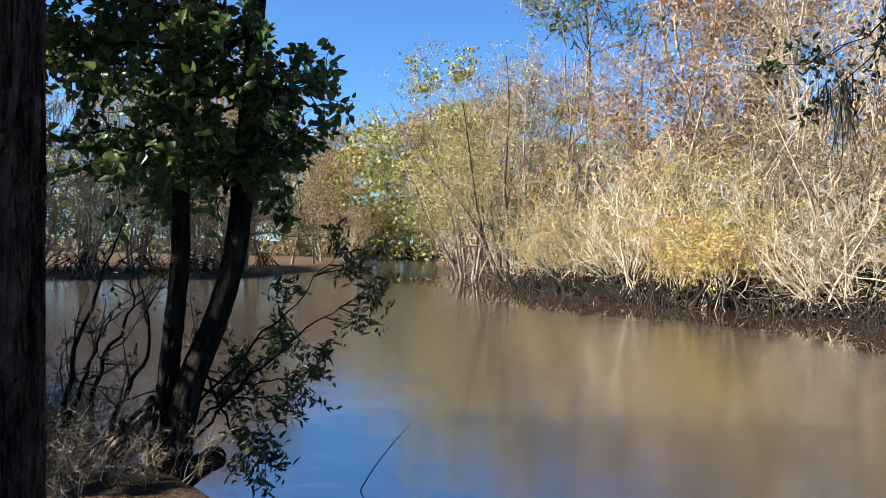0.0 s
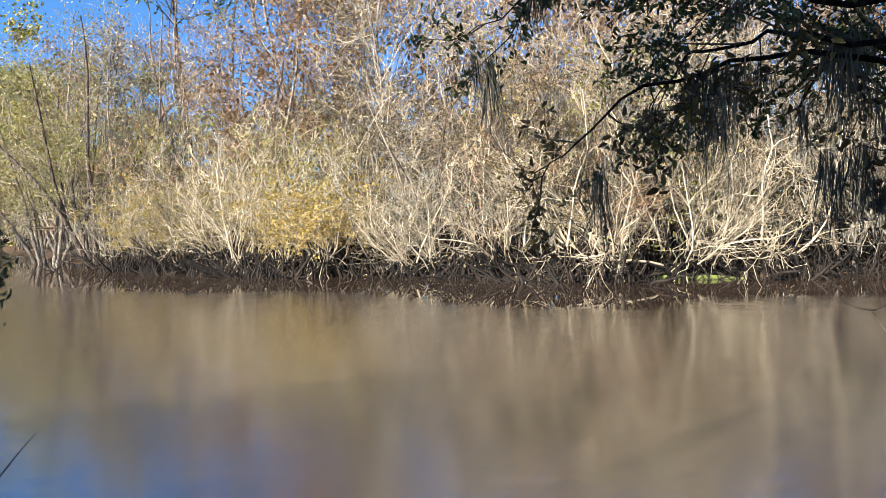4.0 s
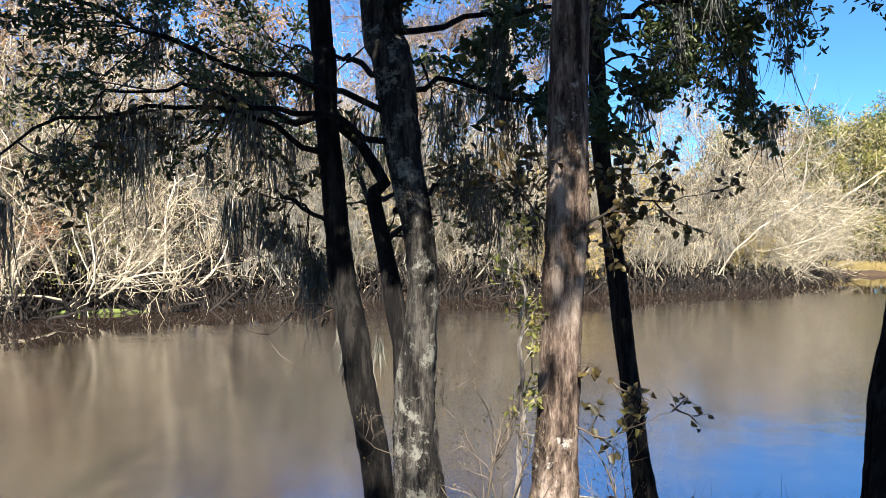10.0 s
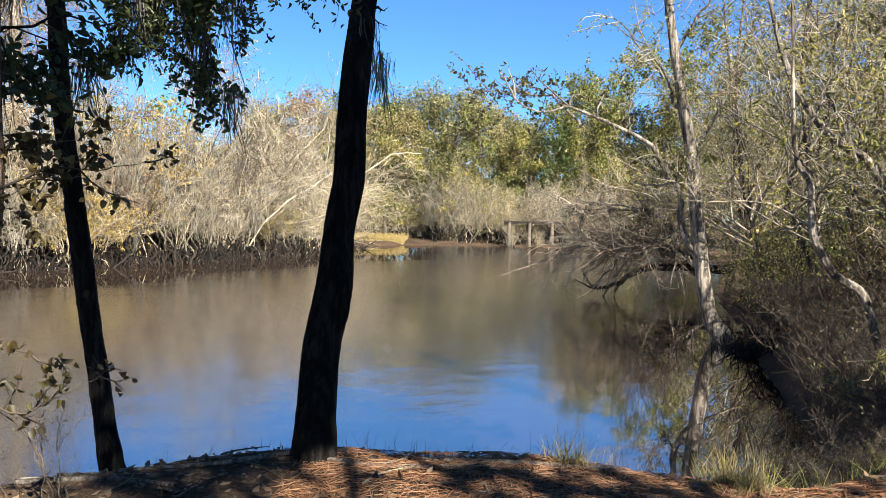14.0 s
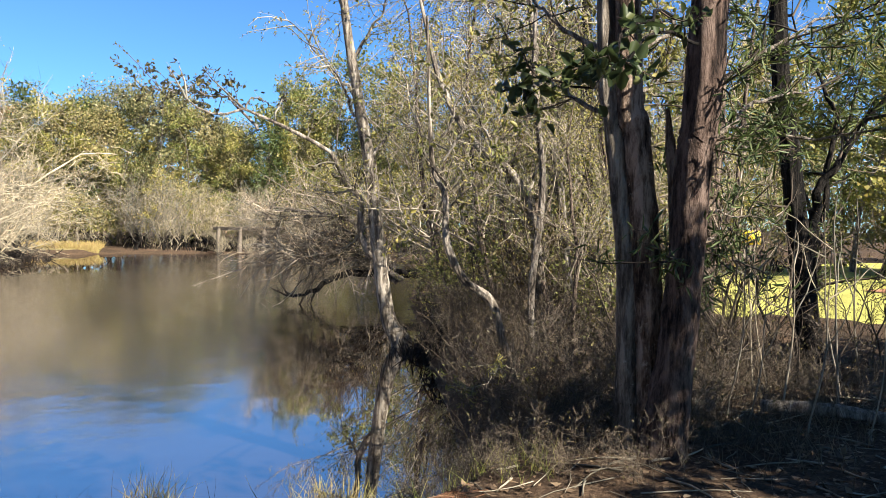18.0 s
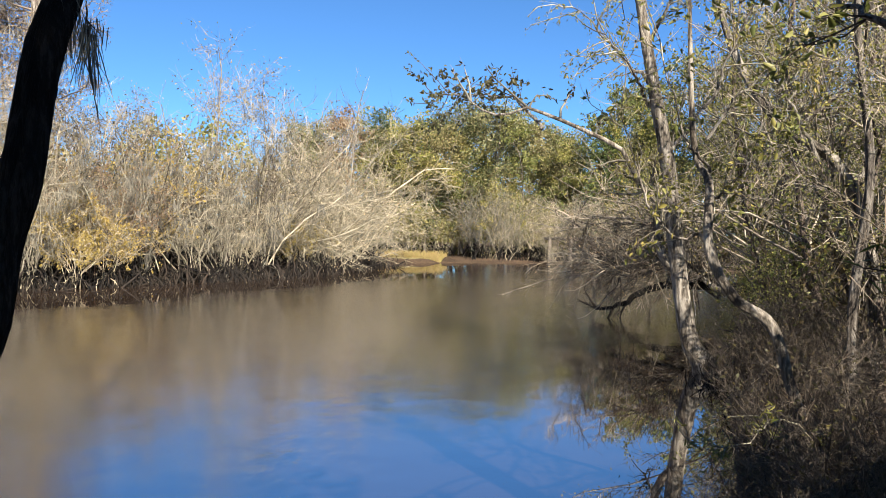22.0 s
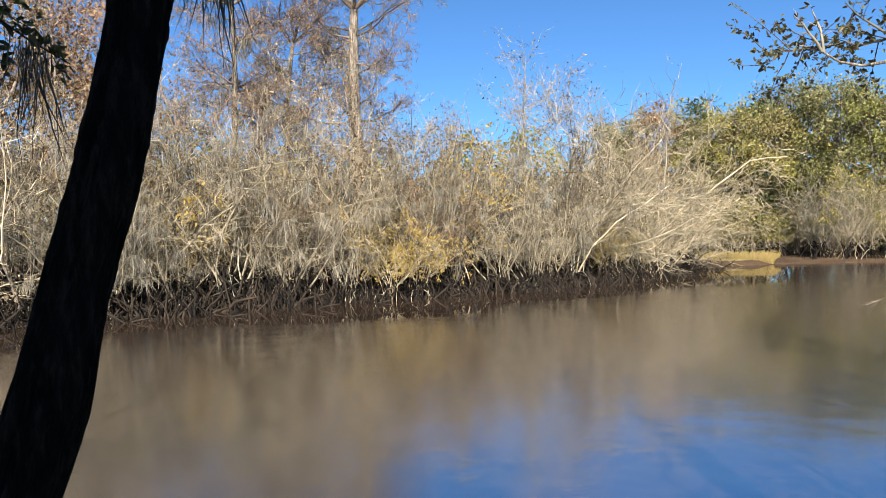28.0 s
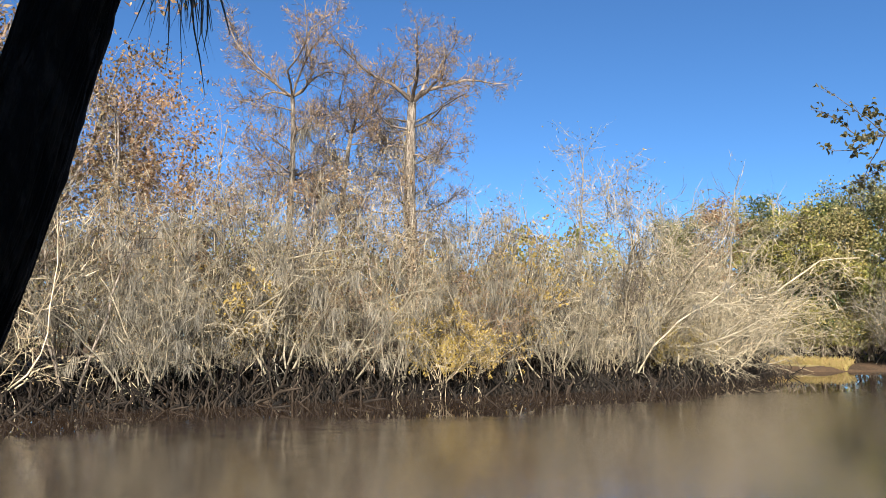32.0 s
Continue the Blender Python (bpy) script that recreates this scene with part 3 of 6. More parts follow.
# ---- plants ----
def bare_shrub(seed, height, mat, stems=15, lean=0.55, name="bare_shrub", label="", group="shrubs along the bank", leaf=None, leaves=700, leaf_size=0.06, moss=0, roots=26, droop=0.0, fine=0.0095):
    """A many-stemmed shrub with fine twigs, the last dry leaves and wet roots."""
    rng = np.random.default_rng(seed)
    ob = thing(name, label, "shrub", group)
    ang = rng.uniform(0, 2 * np.pi, stems)
    out = np.stack([np.cos(ang), np.sin(ang), 0 * ang], 1)
    base = out * rng.uniform(0.05, 0.7, (stems, 1)) + np.array([0, 0, 1.0]) * (rng.uniform(0.35, 1.0, (stems, 1)) if roots else -0.1)
    way = out * rng.uniform(0.1, lean * 1.6, (stems, 1)) + np.array([0, 0, 1.0])
    pts = strands(rng, base, way, height * rng.uniform(0.45, 1.1, stems), 9, 0.2, 0.08 - droop)
    geo, tw = woody(rng, pts, height * rng.choice([0.003, 0.0042, 0.006, 0.0085], stems),
                    [(6, 0.34 * height, 6, 0.26, 0.08 - droop, 0.85, 0.1, 0.6, 3), (5, 0.18 * height, 3, 0.3, 0.05 - droop, 0.95, 0.12, 0.6, 1),
                     (1, 0.09 * height, 2, 0.3, 0.0, 0.9, 0.2, 0.8, 1)], 4, thin=fine)
    part("stem", geo, mat, ob)
    part("foliage", foliage(rng, tw, leaves, leaf_size, 0.08), leaf or M["leaf_dry"], ob)
    if not roots:
        return ob
    # roots spring from the water and arch up to where the stems part
    ang = rng.uniform(0, 2 * np.pi, roots)
    o2 = np.stack([np.cos(ang), np.sin(ang), 0 * ang], 1)
    foot = o2 * rng.uniform(0.3, 1.6, (roots, 1)) - np.array([0, 0, 0.5])
    top = base[rng.integers(0, stems, roots)] + rng.normal(size=(roots, 3)) * 0.12 + np.array([0, 0, 0.15])
    s = np.linspace(0, 1, 6)[None, :, None]
    rp = foot[:, None] * (1 - s) + top[:, None] * s + np.array([0, 0, 0.35]) * np.sin(np.pi * s) + rng.normal(size=(roots, 6, 3)) * 0.07 * np.sin(np.pi * s)
    thick = taper(rng.uniform(0.02, 0.055, roots), 6, 0.75)
    part("root", Geo().tubes(rp[9:], thick[9:], 3), M["root"], ob, "wet roots, darkened for the shade beneath the stems", kind="stuff")
    part("pale_root", Geo().tubes(rp[:9], thick[:9] * 0.5, 4), mat, ob, "pale arching roots", kind="stuff")
    if moss:
        part("moss", hanging(rng, np.concatenate([tw[::5, [0, -1]], pts[:, 3:5]]), moss, 0.9, 0.1, 14, 0.007, 1), M["moss"], ob, "grey hanging moss", kind="stuff")
    return ob


def root_thicket(seed):
    """Stilt roots and drowned stems at the water's edge."""
    rng = np.random.default_rng(seed)
    ob = thing("root_tangle", "wet roots and stems standing in the water, darkened for shade", "roots", "root tangles along the bank")
    n = 80
    base = np.c_[rng.uniform(-1.1, 1.1, n), rng.uniform(-0.9, 0.9, n), np.full(n, -0.5)]
    up = rng.normal(size=(n, 3)) * np.array([0.35, 0.35, 0]) + np.array([0, 0, 1.0])
    pts = strands(rng, base, up, rng.uniform(0.6, 1.2, n) * rng.choice([0.8, 1.1, 1.6], n), 6, 0.34, 0.02)
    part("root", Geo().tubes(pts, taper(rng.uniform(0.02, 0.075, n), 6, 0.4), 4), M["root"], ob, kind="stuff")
    return ob


def tall_tree(seed, height, trunk_mat, twig, leaf=None, leaves=0, leaf_size=0.15, moss=0, name="tree", label="", trunks=1, lean=0.06,
              first=0.16, spread=1.5, rad=0.0085, per=(16, 6, 5), lift=0.07, group="trees on the far bank", twist=0.11, narrow=0.55, limb=0.46, flat=False, fine=0.008):
    """A tree with trunk, limbs and twigs, and a crown of single leaves."""
    rng = np.random.default_rng(seed)
    ob = thing(name, label, "tree", group)
    ang = rng.uniform(0, 2 * np.pi, trunks)
    out = np.stack([np.cos(ang), np.sin(ang), 0 * ang], 1)
    base = out * (0.3 if trunks > 1 else 0.0) - np.array([0, 0, 0.4])
    way = out * lean * rng.uniform(0.4, 1.6, (trunks, 1)) + np.array([0, 0, 1.0])
    hs = height * rng.uniform(0.75, 1.0, trunks) if trunks > 1 else np.array([height])
    pts = strands(rng, base, way, hs + 0.4, 10, twist, 0.02)
    r0 = np.full(trunks, height * rad)
    rr = taper(r0, 10, 0.22)
    rr[:, 0] *= 1.35
    part("trunk", Geo().tubes(pts, rr, 8), trunk_mat, ob, smooth=True)
    b, w, k, u = offshoots(rng, pts, per[0], first, 0.97, spread)
    w = unit(w * np.array([1, 1, 0.3])) if flat else unit(w + np.array([0, 0, 0.1]))
    ln = hs[k] * limb * ((0.35 + 0.6 * u) if flat else (1.2 - 0.75 * u)) * rng.uniform(0.6, 1.2, len(k))
    l1 = strands(rng, b, w, ln, 6, 0.24, lift)
    geo, tw = woody(rng, l1, r0[k] * (1 - 0.78 * u) * 0.42, [(per[1], 0.17 * height, 4, 0.25, lift * 0.8, 0.95, 0.15, 0.5, 3), (int(per[2] * 1.6), 0.085 * height, 3, 0.3, 0.03, 0.95, 0.05, 0.6, 1)], 4, thin=fine)
    part("limb", geo, twig, ob)
    if leaf:
        part("crown", foliage(rng, tw, leaves, leaf_size, 0.16, narrow=narrow), leaf, ob)
    if moss:
        part("moss", hanging(rng, np.concatenate([l1[:, i:i + 2] for i in range(1, 5)]), moss, 1.3, 0.12, 14, 0.009, 1), M["moss"], ob, "grey hanging moss", kind="stuff")
    return ob


def clumped(rng, twigs, clumps, each, size, spread, narrow=0.7):
    """Leaves gathered in clumps at the twigs, with gaps between the clumps."""
    k = np.repeat(rng.integers(0, len(twigs), clumps), each)
    c = twigs[k, -1] + rng.normal(size=(clumps * each, 3)) * spread * np.array([1, 1, 0.6])
    a = unit(rng.normal(size=c.shape))
    ln = size * rng.uniform(0.6, 1.35, len(c))
    return Geo().leaves(c, a, unit(np.cross(a, rng.normal(size=c.shape))), ln, ln * narrow)


def round_tree(seed, height, leaf, label, name="broad_tree", clumps=330, width=0.34, first=0.22):
    """A broad leafy tree: upright trunk, rising limbs, a rounded crown of leaf clumps."""
    rng = np.random.default_rng(seed)
    ob = thing(name, label, "tree", "trees on the far shore")
    pts = strands(rng, np.array([[0, 0, -0.4]]), np.array([[0, 0, 1.0]]), np.array([height * 0.9]), 10, 0.05, 0.02)
    part("trunk", Geo().tubes(pts, taper(np.array([height * 0.013]), 10, 0.2), 8), M["bark_grey"], ob, smooth=True)
    b, w, k, u = offshoots(rng, pts, 30, first, 0.98, 1.2)
    w = unit(w * np.array([1, 1, 0.5]) + np.array([0, 0, 0.25]))
    l1 = strands(rng, b, w, height * width * np.sqrt(np.clip(1.15 - u ** 2, 0.1, 1)) * rng.uniform(0.7, 1.1, len(k)), 6, 0.18, 0.06)
    geo, tw = woody(rng, l1, height * 0.0055 * (1.1 - 0.6 * u), [(7, 0.12 * height, 4, 0.25, 0.05, 1.0, 0.2, 0.5, 3)], 4, thin=0.014)
    part("limb", geo, M["twig_grey"], ob)
    part("crown", clumped(rng, tw, int(clumps * 1.2), 26, 0.17, 0.42), leaf, ob)
    return ob


def cypress_tree(seed, height, radius, reach, first, label, leaders=4):
    """A bare cypress: heavy buttressed trunk that breaks into crooked leaders, flat tiers of limbs and fine twigs, moss."""
    rng = np.random.default_rng(seed)
    ob = thing("cypress_tree", label, "tree", "cypresses on the island")
    top = height * 0.76
    pts = strands(rng, np.array([[0, 0, -0.4]]), np.array([[0.0, 0.0, 1.0]]), np.array([top + 0.4]), 14, 0.025, 0.02)
    rad = radius * np.interp(np.linspace(0, 1, 14), [0, 0.1, 0.3, 0.85, 1], [1.7, 1.25, 1.0, 0.72, 0.6])
    part("trunk", Geo().tubes(pts, rad[None], 12), M["bark_grey"], ob, smooth=True)
    ang = np.arange(leaders) * 2 * np.pi / leaders + rng.uniform(0, 1, leaders)
    up = np.stack([np.cos(ang), np.sin(ang), np.full(leaders, 0.55)], 1)
    lead = strands(rng, np.repeat(pts[:, -1], leaders, 0), up, np.full(leaders, height * 0.32) * rng.uniform(0.65, 1.05, leaders), 8, 0.27, 0.08)
    b, w, k, u = offshoots(rng, pts, 20, first, 0.99, 1.0)
    w = unit(rng.normal(size=w.shape) * np.array([1, 1, 0.12]) + np.array([0, 0, 0.12]))
    tier = strands(rng, b, w, reach * rng.uniform(0.55, 1.1, len(k)), 8, 0.2, 0.03)
    geo = Geo().tubes(lead, taper(np.full(leaders, radius * 0.3), 8, 0.2), 6)
    tw_all = []
    for lines, r0, per in ((lead, max(radius * 0.22, 0.06), 16), (tier, max(radius * 0.17, 0.045), 8)):
        g, tw = woody(rng, lines, np.full(len(lines), r0), [(per, reach * 0.45, 6, 0.24, 0.06, 0.95, 0.15, 0.45, 4), (8, reach * 0.22, 4, 0.28, 0.06, 0.9, 0.1, 0.5, 1), (5, reach * 0.1, 3, 0.25, 0.0, 0.8, 0.1, 0.7, 1)], 5, thin=0.0085)
        for v, f in zip(g.v, g.f):
            base = geo.n
            geo.v.append(v)
            geo.f.append(f - f.min() + base)
            geo.n += len(v)
        tw_all.append(tw)
    part("limb", geo, M["twig_brown"], ob)
    tw = np.concatenate(tw_all)
    part("foliage", foliage(rng, tw, 2600, 0.15, 0.05, 1.6, 0.3), M["leaf_cypress"], ob, "sparse rusty needles")
    part("moss", hanging(rng, tier[:, 1:6], 46, 1.5, 0.1, 16, 0.009, 1), M["moss"], ob, "grey hanging moss", kind="stuff")
    return ob


def pine_tree(seed, height, name="pine_tree", label="tall green pine with a bare lower trunk", first=0.62):
    return tall_tree(seed, height, M["bark_pine"], M["twig_dark"], M["needle"], 2600, 0.5, name=name, label=label, first=first, per=(22, 4, 3),
                     spread=1.0, lift=0.05, twist=0.02, narrow=0.2, limb=0.22)


USED = {}


def put(kind, x, y, turn, size, rng=None, stretch=1.0):
    """Stands a copy of the kind at (x, y); the first one is the original itself."""
    m = pose(x, y, max(gz(x, y), -0.25), 0, 0, turn) @ Matrix.Diagonal((size, size, size * stretch, 1))
    if kind not in USED:
        USED[kind] = KINDS[kind]()
        USED[kind].matrix_basis = m
        return USED[kind]
    ob = copy_thing(USED[kind], pose(0, 0, 0))
    ob.matrix_basis = m
    return ob


SH = "leafless pale shrub with tangled arching stems at the water's edge"
KINDS = {
    "pale1": lambda: bare_shrub(11, 5.6, M["twig_pale"], label=SH),
    "pale2": lambda: bare_shrub(12, 5.0, M["twig_pale"], 16, 0.85, label=SH),
    "pale3": lambda: bare_shrub(13, 6.2, M["twig_pale"], 13, 0.4, label=SH),
    "droop1": lambda: bare_shrub(14, 6.0, M["twig_tan"], 18, 1.0, droop=0.12, label="leafless pale shrub whose stems droop over the water"),
    "tan1": lambda: bare_shrub(44, 5.8, M["twig_tan"], 15, 0.5, moss=20, label="leafless tan shrub with crooked stems"),
    "tan2": lambda: bare_shrub(45, 5.2, M["twig_tan"], 16, 0.8, label="leafless tan shrub with crooked stems"),
    "grey1": lambda: bare_shrub(15, 6.0, M["twig_grey"], 14, 0.4, moss=48, label="grey leafless shrub hung with moss"),
    "grey2": lambda: bare_shrub(16, 5.2, M["twig_grey"], 15, 0.6, moss=42, label="grey leafless shrub hung with moss"),
    # inner shrubs: darker than the front row, the thicket's shade put into their colour
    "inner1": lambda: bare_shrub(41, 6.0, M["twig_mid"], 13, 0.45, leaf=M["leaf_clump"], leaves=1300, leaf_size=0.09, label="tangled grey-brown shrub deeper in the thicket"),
    "inner2": lambda: bare_shrub(42, 5.4, M["twig_inner"], 13, 0.6, leaf=M["leaf_brown"], leaves=1500, leaf_size=0.09, moss=40, label="tangled shrub deeper in the thicket, its shade put into dark twigs"),
    "yellow1": lambda: bare_shrub(17, 4.6, M["twig_pale"], 12, 0.6, leaf=M["leaf_yellow"], leaves=2800, leaf_size=0.14, label="shrub with thin yellow autumn leaves"),
    "rust1": lambda: bare_shrub(18, 5.2, M["twig_rust"], 12, 0.5, leaf=M["leaf_rust"], leaves=1800, leaf_size=0.11, label="shrub with rust-coloured autumn leaves"),
    "olive1": lambda: bare_shrub(19, 4.8, M["twig_pale"], 12, 0.6, leaf=M["leaf_olive"], leaves=1600, leaf_size=0.11, label="shrub with sparse olive-yellow leaves"),
    "tree_bare1": lambda: tall_tree(21, 11, M["bark_grey"], M["twig_pale"], M["leaf_dry"], 1300, 0.12, label="leafless pale tree in the thicket"),
    "tree_bare2": lambda: tall_tree(22, 10, M["bark_grey"], M["twig_grey"], M["leaf_dry"], 900, 0.11, moss=60, trunks=3, lean=0.2, per=(6, 6, 5), label="leafless grey tree with several stems and moss"),
    "tree_bare3": lambda: tall_tree(23, 12, M["bark_grey"], M["twig_rust"], M["leaf_brownish"], 2000, 0.13, trunks=2, lean=0.12, per=(8, 6, 5), label="leafless brownish tree with two stems"),
    "tree_back1": lambda: tall_tree(61, 12, M["bark_grey"], M["twig_rust"], M["leaf_brownish"], 1100, 0.17, per=(11, 5, 3), label="leafless brownish tree at the back of the thicket"),
    "tree_back2": lambda: tall_tree(62, 12, M["bark_grey"], M["twig_grey"], M["leaf_dry"], 800, 0.15, per=(11, 5, 3), label="leafless grey tree at the back of the thicket"),
    "tree_rust": lambda: tall_tree(24, 12, M["bark_grey"], M["twig_rust"], M["leaf_rust"], 2600, 0.18, label="tree with sparse rust-coloured leaves"),
    "tree_olive": lambda: tall_tree(25, 11, M["bark_grey"], M["twig_pale"], M["leaf_olive"], 4200, 0.13, trunks=4, lean=0.3, per=(6, 5, 4), label="spreading tree with olive-yellow leaves and several stems"),
    "tree_green": lambda: tall_tree(26, 13, M["bark_grey"], M["twig_grey"], M["leaf_green"], 5600, 0.16, narrow=0.95, first=0.1, limb=0.4, per=(13, 5, 3), label="green leafy tree in the far woods"),
    "tree_green2": lambda: tall_tree(27, 12, M["bark_grey"], M["twig_pale"], M["leaf_greenish"], 5600, 0.16, narrow=0.95, first=0.08, limb=0.4, per=(13, 5, 3), label="yellow-green leafy tree in the far woods"),
    "sapling": lambda: bare_shrub(51, 3.4, M["twig_inner"], 3, 0.25, "sapling", "thin bare grey sapling in the undergrowth", "saplings in the undergrowth", leaves=160, leaf_size=0.06, leaf=M["leaf_brown"], roots=0, fine=0.004),
    "brush": lambda: bare_shrub(52, 1.5, M["twig_dark"], 12, 0.9, "undergrowth_shrub", "low tangled dark undergrowth shrub", "undergrowth shrubs", leaves=90, leaf_size=0.05, leaf=M["leaf_brown"], roots=0, fine=0.003),
    "holly": lambda: bare_shrub(57, 2.4, M["twig_inner"], 9, 0.6, "undergrowth_bush", "leafy green undergrowth bush on the wooded bank", "undergrowth shrubs", leaves=1500, leaf_size=0.07, leaf=M["leaf_green"], roots=0, fine=0.004),
    "holly2": lambda: bare_shrub(58, 2.8, M["twig_inner"], 9, 0.5, "undergrowth_bush", "dark leafy undergrowth bush on the wooded bank", "undergrowth shrubs", leaves=1500, leaf_size=0.07, leaf=M["leaf_brown"], roots=0, fine=0.004),
    "wood1": lambda: tall_tree(53, 8.5, M["bark_dark2"], M["twig_mid"], M["leaf_green"], 3800, 0.06, label="slender tangled tree with sparse olive leaves", group="trees on the wooded bank", trunks=2, lean=0.25, per=(9, 6, 5), twist=0.14),
    "wood2": lambda: tall_tree(54, 9.5, M["bark_dark2"], M["twig_mid"], M["leaf_olive"], 3600, 0.06, label="slender grey tree with small green leaves", group="trees on the wooded bank", per=(14, 6, 5), twist=0.12),
    "shade_tall": lambda: tall_tree(56, 12, M["bark_grey"], M["twig_grey"], M["leaf_dark"], 4200, 0.3, label="slender leafy tree on the high bank, unseen, placed for its shade", group="trees on the high bank", limb=0.24, first=0.5),
    "shade": lambda: tall_tree(55, 12, M["bark_grey"], M["twig_grey"], M["leaf_dark"], 4200, 0.36, label="broad leafy tree on the high bank, unseen, placed for its shade", group="trees on the high bank", limb=0.45, first=0.3),
    "round1": lambda: round_tree(71, 13, M["leaf_crown"], "broad green leafy tree on the far shore"),
    "round2": lambda: round_tree(72, 12, M["leaf_crown_tan"], "broad olive-green tree on the far shore", width=0.38),
    "round_brown": lambda: round_tree(73, 12.5, M["leaf_rust"], "narrow tree with reddish-brown crown", width=0.2, first=0.4, clumps=170),
    "tree_multi": lambda: tall_tree(74, 14, M["bark_dark2"], M["twig_tan"], M["leaf_greenish"], 5200, 0.13, trunks=7, lean=0.3, per=(6, 5, 4), first=0.22, rad=0.011, limb=0.3, name="many_stemmed_tree", label="spreading tree with many dark stems and yellow-green leaves"),
    "thicket": lambda: bare_shrub(76, 1.3, M["twig_mid"], 22, 1.0, "undergrowth_shrub", "dense tangle of bare brown stems on the bank", "undergrowth shrubs", leaves=260, leaf_size=0.045, leaf=M["leaf_brown"], roots=0, fine=0.0028),
    "thicket_dark": lambda: bare_shrub(77, 1.1, M["twig_inner"], 24, 1.1, "undergrowth_shrub", "low tangled dark undergrowth shrub", "undergrowth shrubs", leaves=160, leaf_size=0.045, leaf=M["leaf_clump"], roots=0, fine=0.0028),
    "mossy1": lambda: bare_shrub(78, 6.0, M["twig_grey"], 12, 0.3, moss=120, label="grey leafless shrub draped in curtains of moss"),
    "pine": lambda: pine_tree(28, 19),
    "pine_small": lambda: pine_tree(29, 12, label="dense green conical pine", first=0.15),
}


def along(line, step, back, jitter, rng):
    """Places along a line at steps, set back on its left by about back metres."""
    line = np.array(line, float)
    seg = np.diff(line, axis=0)
    ln = np.hypot(*seg.T)
    total, s, out = ln.sum(), rng.uniform(0, step), []
    cum = np.r_[0, np.cumsum(ln)]
    while s < total:
        i = min(np.searchsorted(cum, s, side="right") - 1, len(seg) - 1)
        d = seg[i] / ln[i]
        nrm = np.array([-d[1], d[0]])
        out.append(line[i] + d * (s - cum[i]) + nrm * (back + rng.uniform(-jitter, jitter)) + d * rng.uniform(-0.3, 0.3) * step)
        s += step * rng.uniform(0.75, 1.25)
    return out


def row(line, step, back, jitter, kinds, size, seed, stretch=1.0):
    rng = np.random.default_rng(seed)
    for p in along(line, step, back, jitter, rng):
        put(kinds[rng.integers(len(kinds))], p[0], p[1], rng.uniform(0, 360), size * rng.uniform(0.8, 1.2), stretch=stretch * rng.uniform(0.9, 1.1))


# far bank, walked with the land on the left
BANK_A = [(-47, -10.6), (-42, -8.6), (-35, -2.4), (-30.3, 1.4)]
BANK_A_FRONT = [(-42.6, -8.9), (-42, -8.6), (-35, -2.4), (-30.3, 1.4)]
BANK_B = [(-31, 3.0), (-27.5, 7.0), (-23.3, 10.5), (-22.4, 14.7), (-21.7, 18.6)]
BANK_C = [(-21.7, 18.6), (-19.5, 24.2), (-16.1, 30.2), (-12.3, 36), (-10.6, 40)]
BANK_D = [(-10.2, 41), (-9.2, 50), (-8.8, 56)]
row(BANK_A_FRONT, 2.2, 0.4, 0.4, ["pale1", "pale2", "yellow1", "pale2"], 0.85, 1)
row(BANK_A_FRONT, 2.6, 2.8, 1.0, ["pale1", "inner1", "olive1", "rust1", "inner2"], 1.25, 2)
row(BANK_A, 3.4, 6.0, 1.5, ["tree_bare1", "tree_bare3", "tree_rust", "tree_bare1"], 1.2, 3)
row(BANK_A, 3.4, 10, 2.0, ["tree_bare2", "tree_rust", "tree_bare1", "tree_bare3"], 1.45, 4)
row(BANK_A, 3.4, 15, 2.0, ["tree_rust", "tree_back1", "tree_olive", "tree_back2"], 1.7, 40)
row(BANK_A, 3.8, 21, 2.0, ["tree_back1", "tree_back1", "tree_back2"], 1.9, 45)
row(BANK_B, 1.9, 0.3, 0.4, ["pale1", "pale2", "pale3", "pale2"], 0.95, 5)
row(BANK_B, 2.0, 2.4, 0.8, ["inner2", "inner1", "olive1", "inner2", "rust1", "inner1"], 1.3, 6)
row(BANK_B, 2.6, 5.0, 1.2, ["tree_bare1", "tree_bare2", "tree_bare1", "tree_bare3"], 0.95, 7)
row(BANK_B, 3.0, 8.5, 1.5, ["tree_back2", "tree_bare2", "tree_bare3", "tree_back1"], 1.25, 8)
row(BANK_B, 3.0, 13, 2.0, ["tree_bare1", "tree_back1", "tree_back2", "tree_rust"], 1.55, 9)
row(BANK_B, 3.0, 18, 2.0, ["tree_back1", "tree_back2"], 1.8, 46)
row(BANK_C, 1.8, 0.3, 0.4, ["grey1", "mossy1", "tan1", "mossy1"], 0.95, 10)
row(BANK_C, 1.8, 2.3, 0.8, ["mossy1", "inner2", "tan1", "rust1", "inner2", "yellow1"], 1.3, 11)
row(BANK_C[:3], 3.0, 1.4, 0.5, ["tree_bare2", "tree_bare1"], 0.7, 111)
row(BANK_C, 2.4, 5.0, 1.2, ["tree_bare2", "grey1", "inner1", "tree_bare1", "tree_back2"], 0.85, 12)
row(BANK_C[:3], 2.4, 8.5, 1.5, ["tree_bare2", "tree_back1", "tree_bare1", "tree_back2"], 0.95, 41)
row(BANK_C[:3], 2.6, 12, 1.5, ["tree_back2", "tree_back1", "tree_rust", "tree_back2"], 0.95, 48)
row(BANK_C[2:], 2.4, 8.5, 1.5, ["tree_back2", "tree_back2", "tree_bare1"], 0.68, 47)
row(BANK_D, 1.8, 0.2, 0.5, ["tan2", "droop1", "tan1", "droop1"], 1.0, 13)
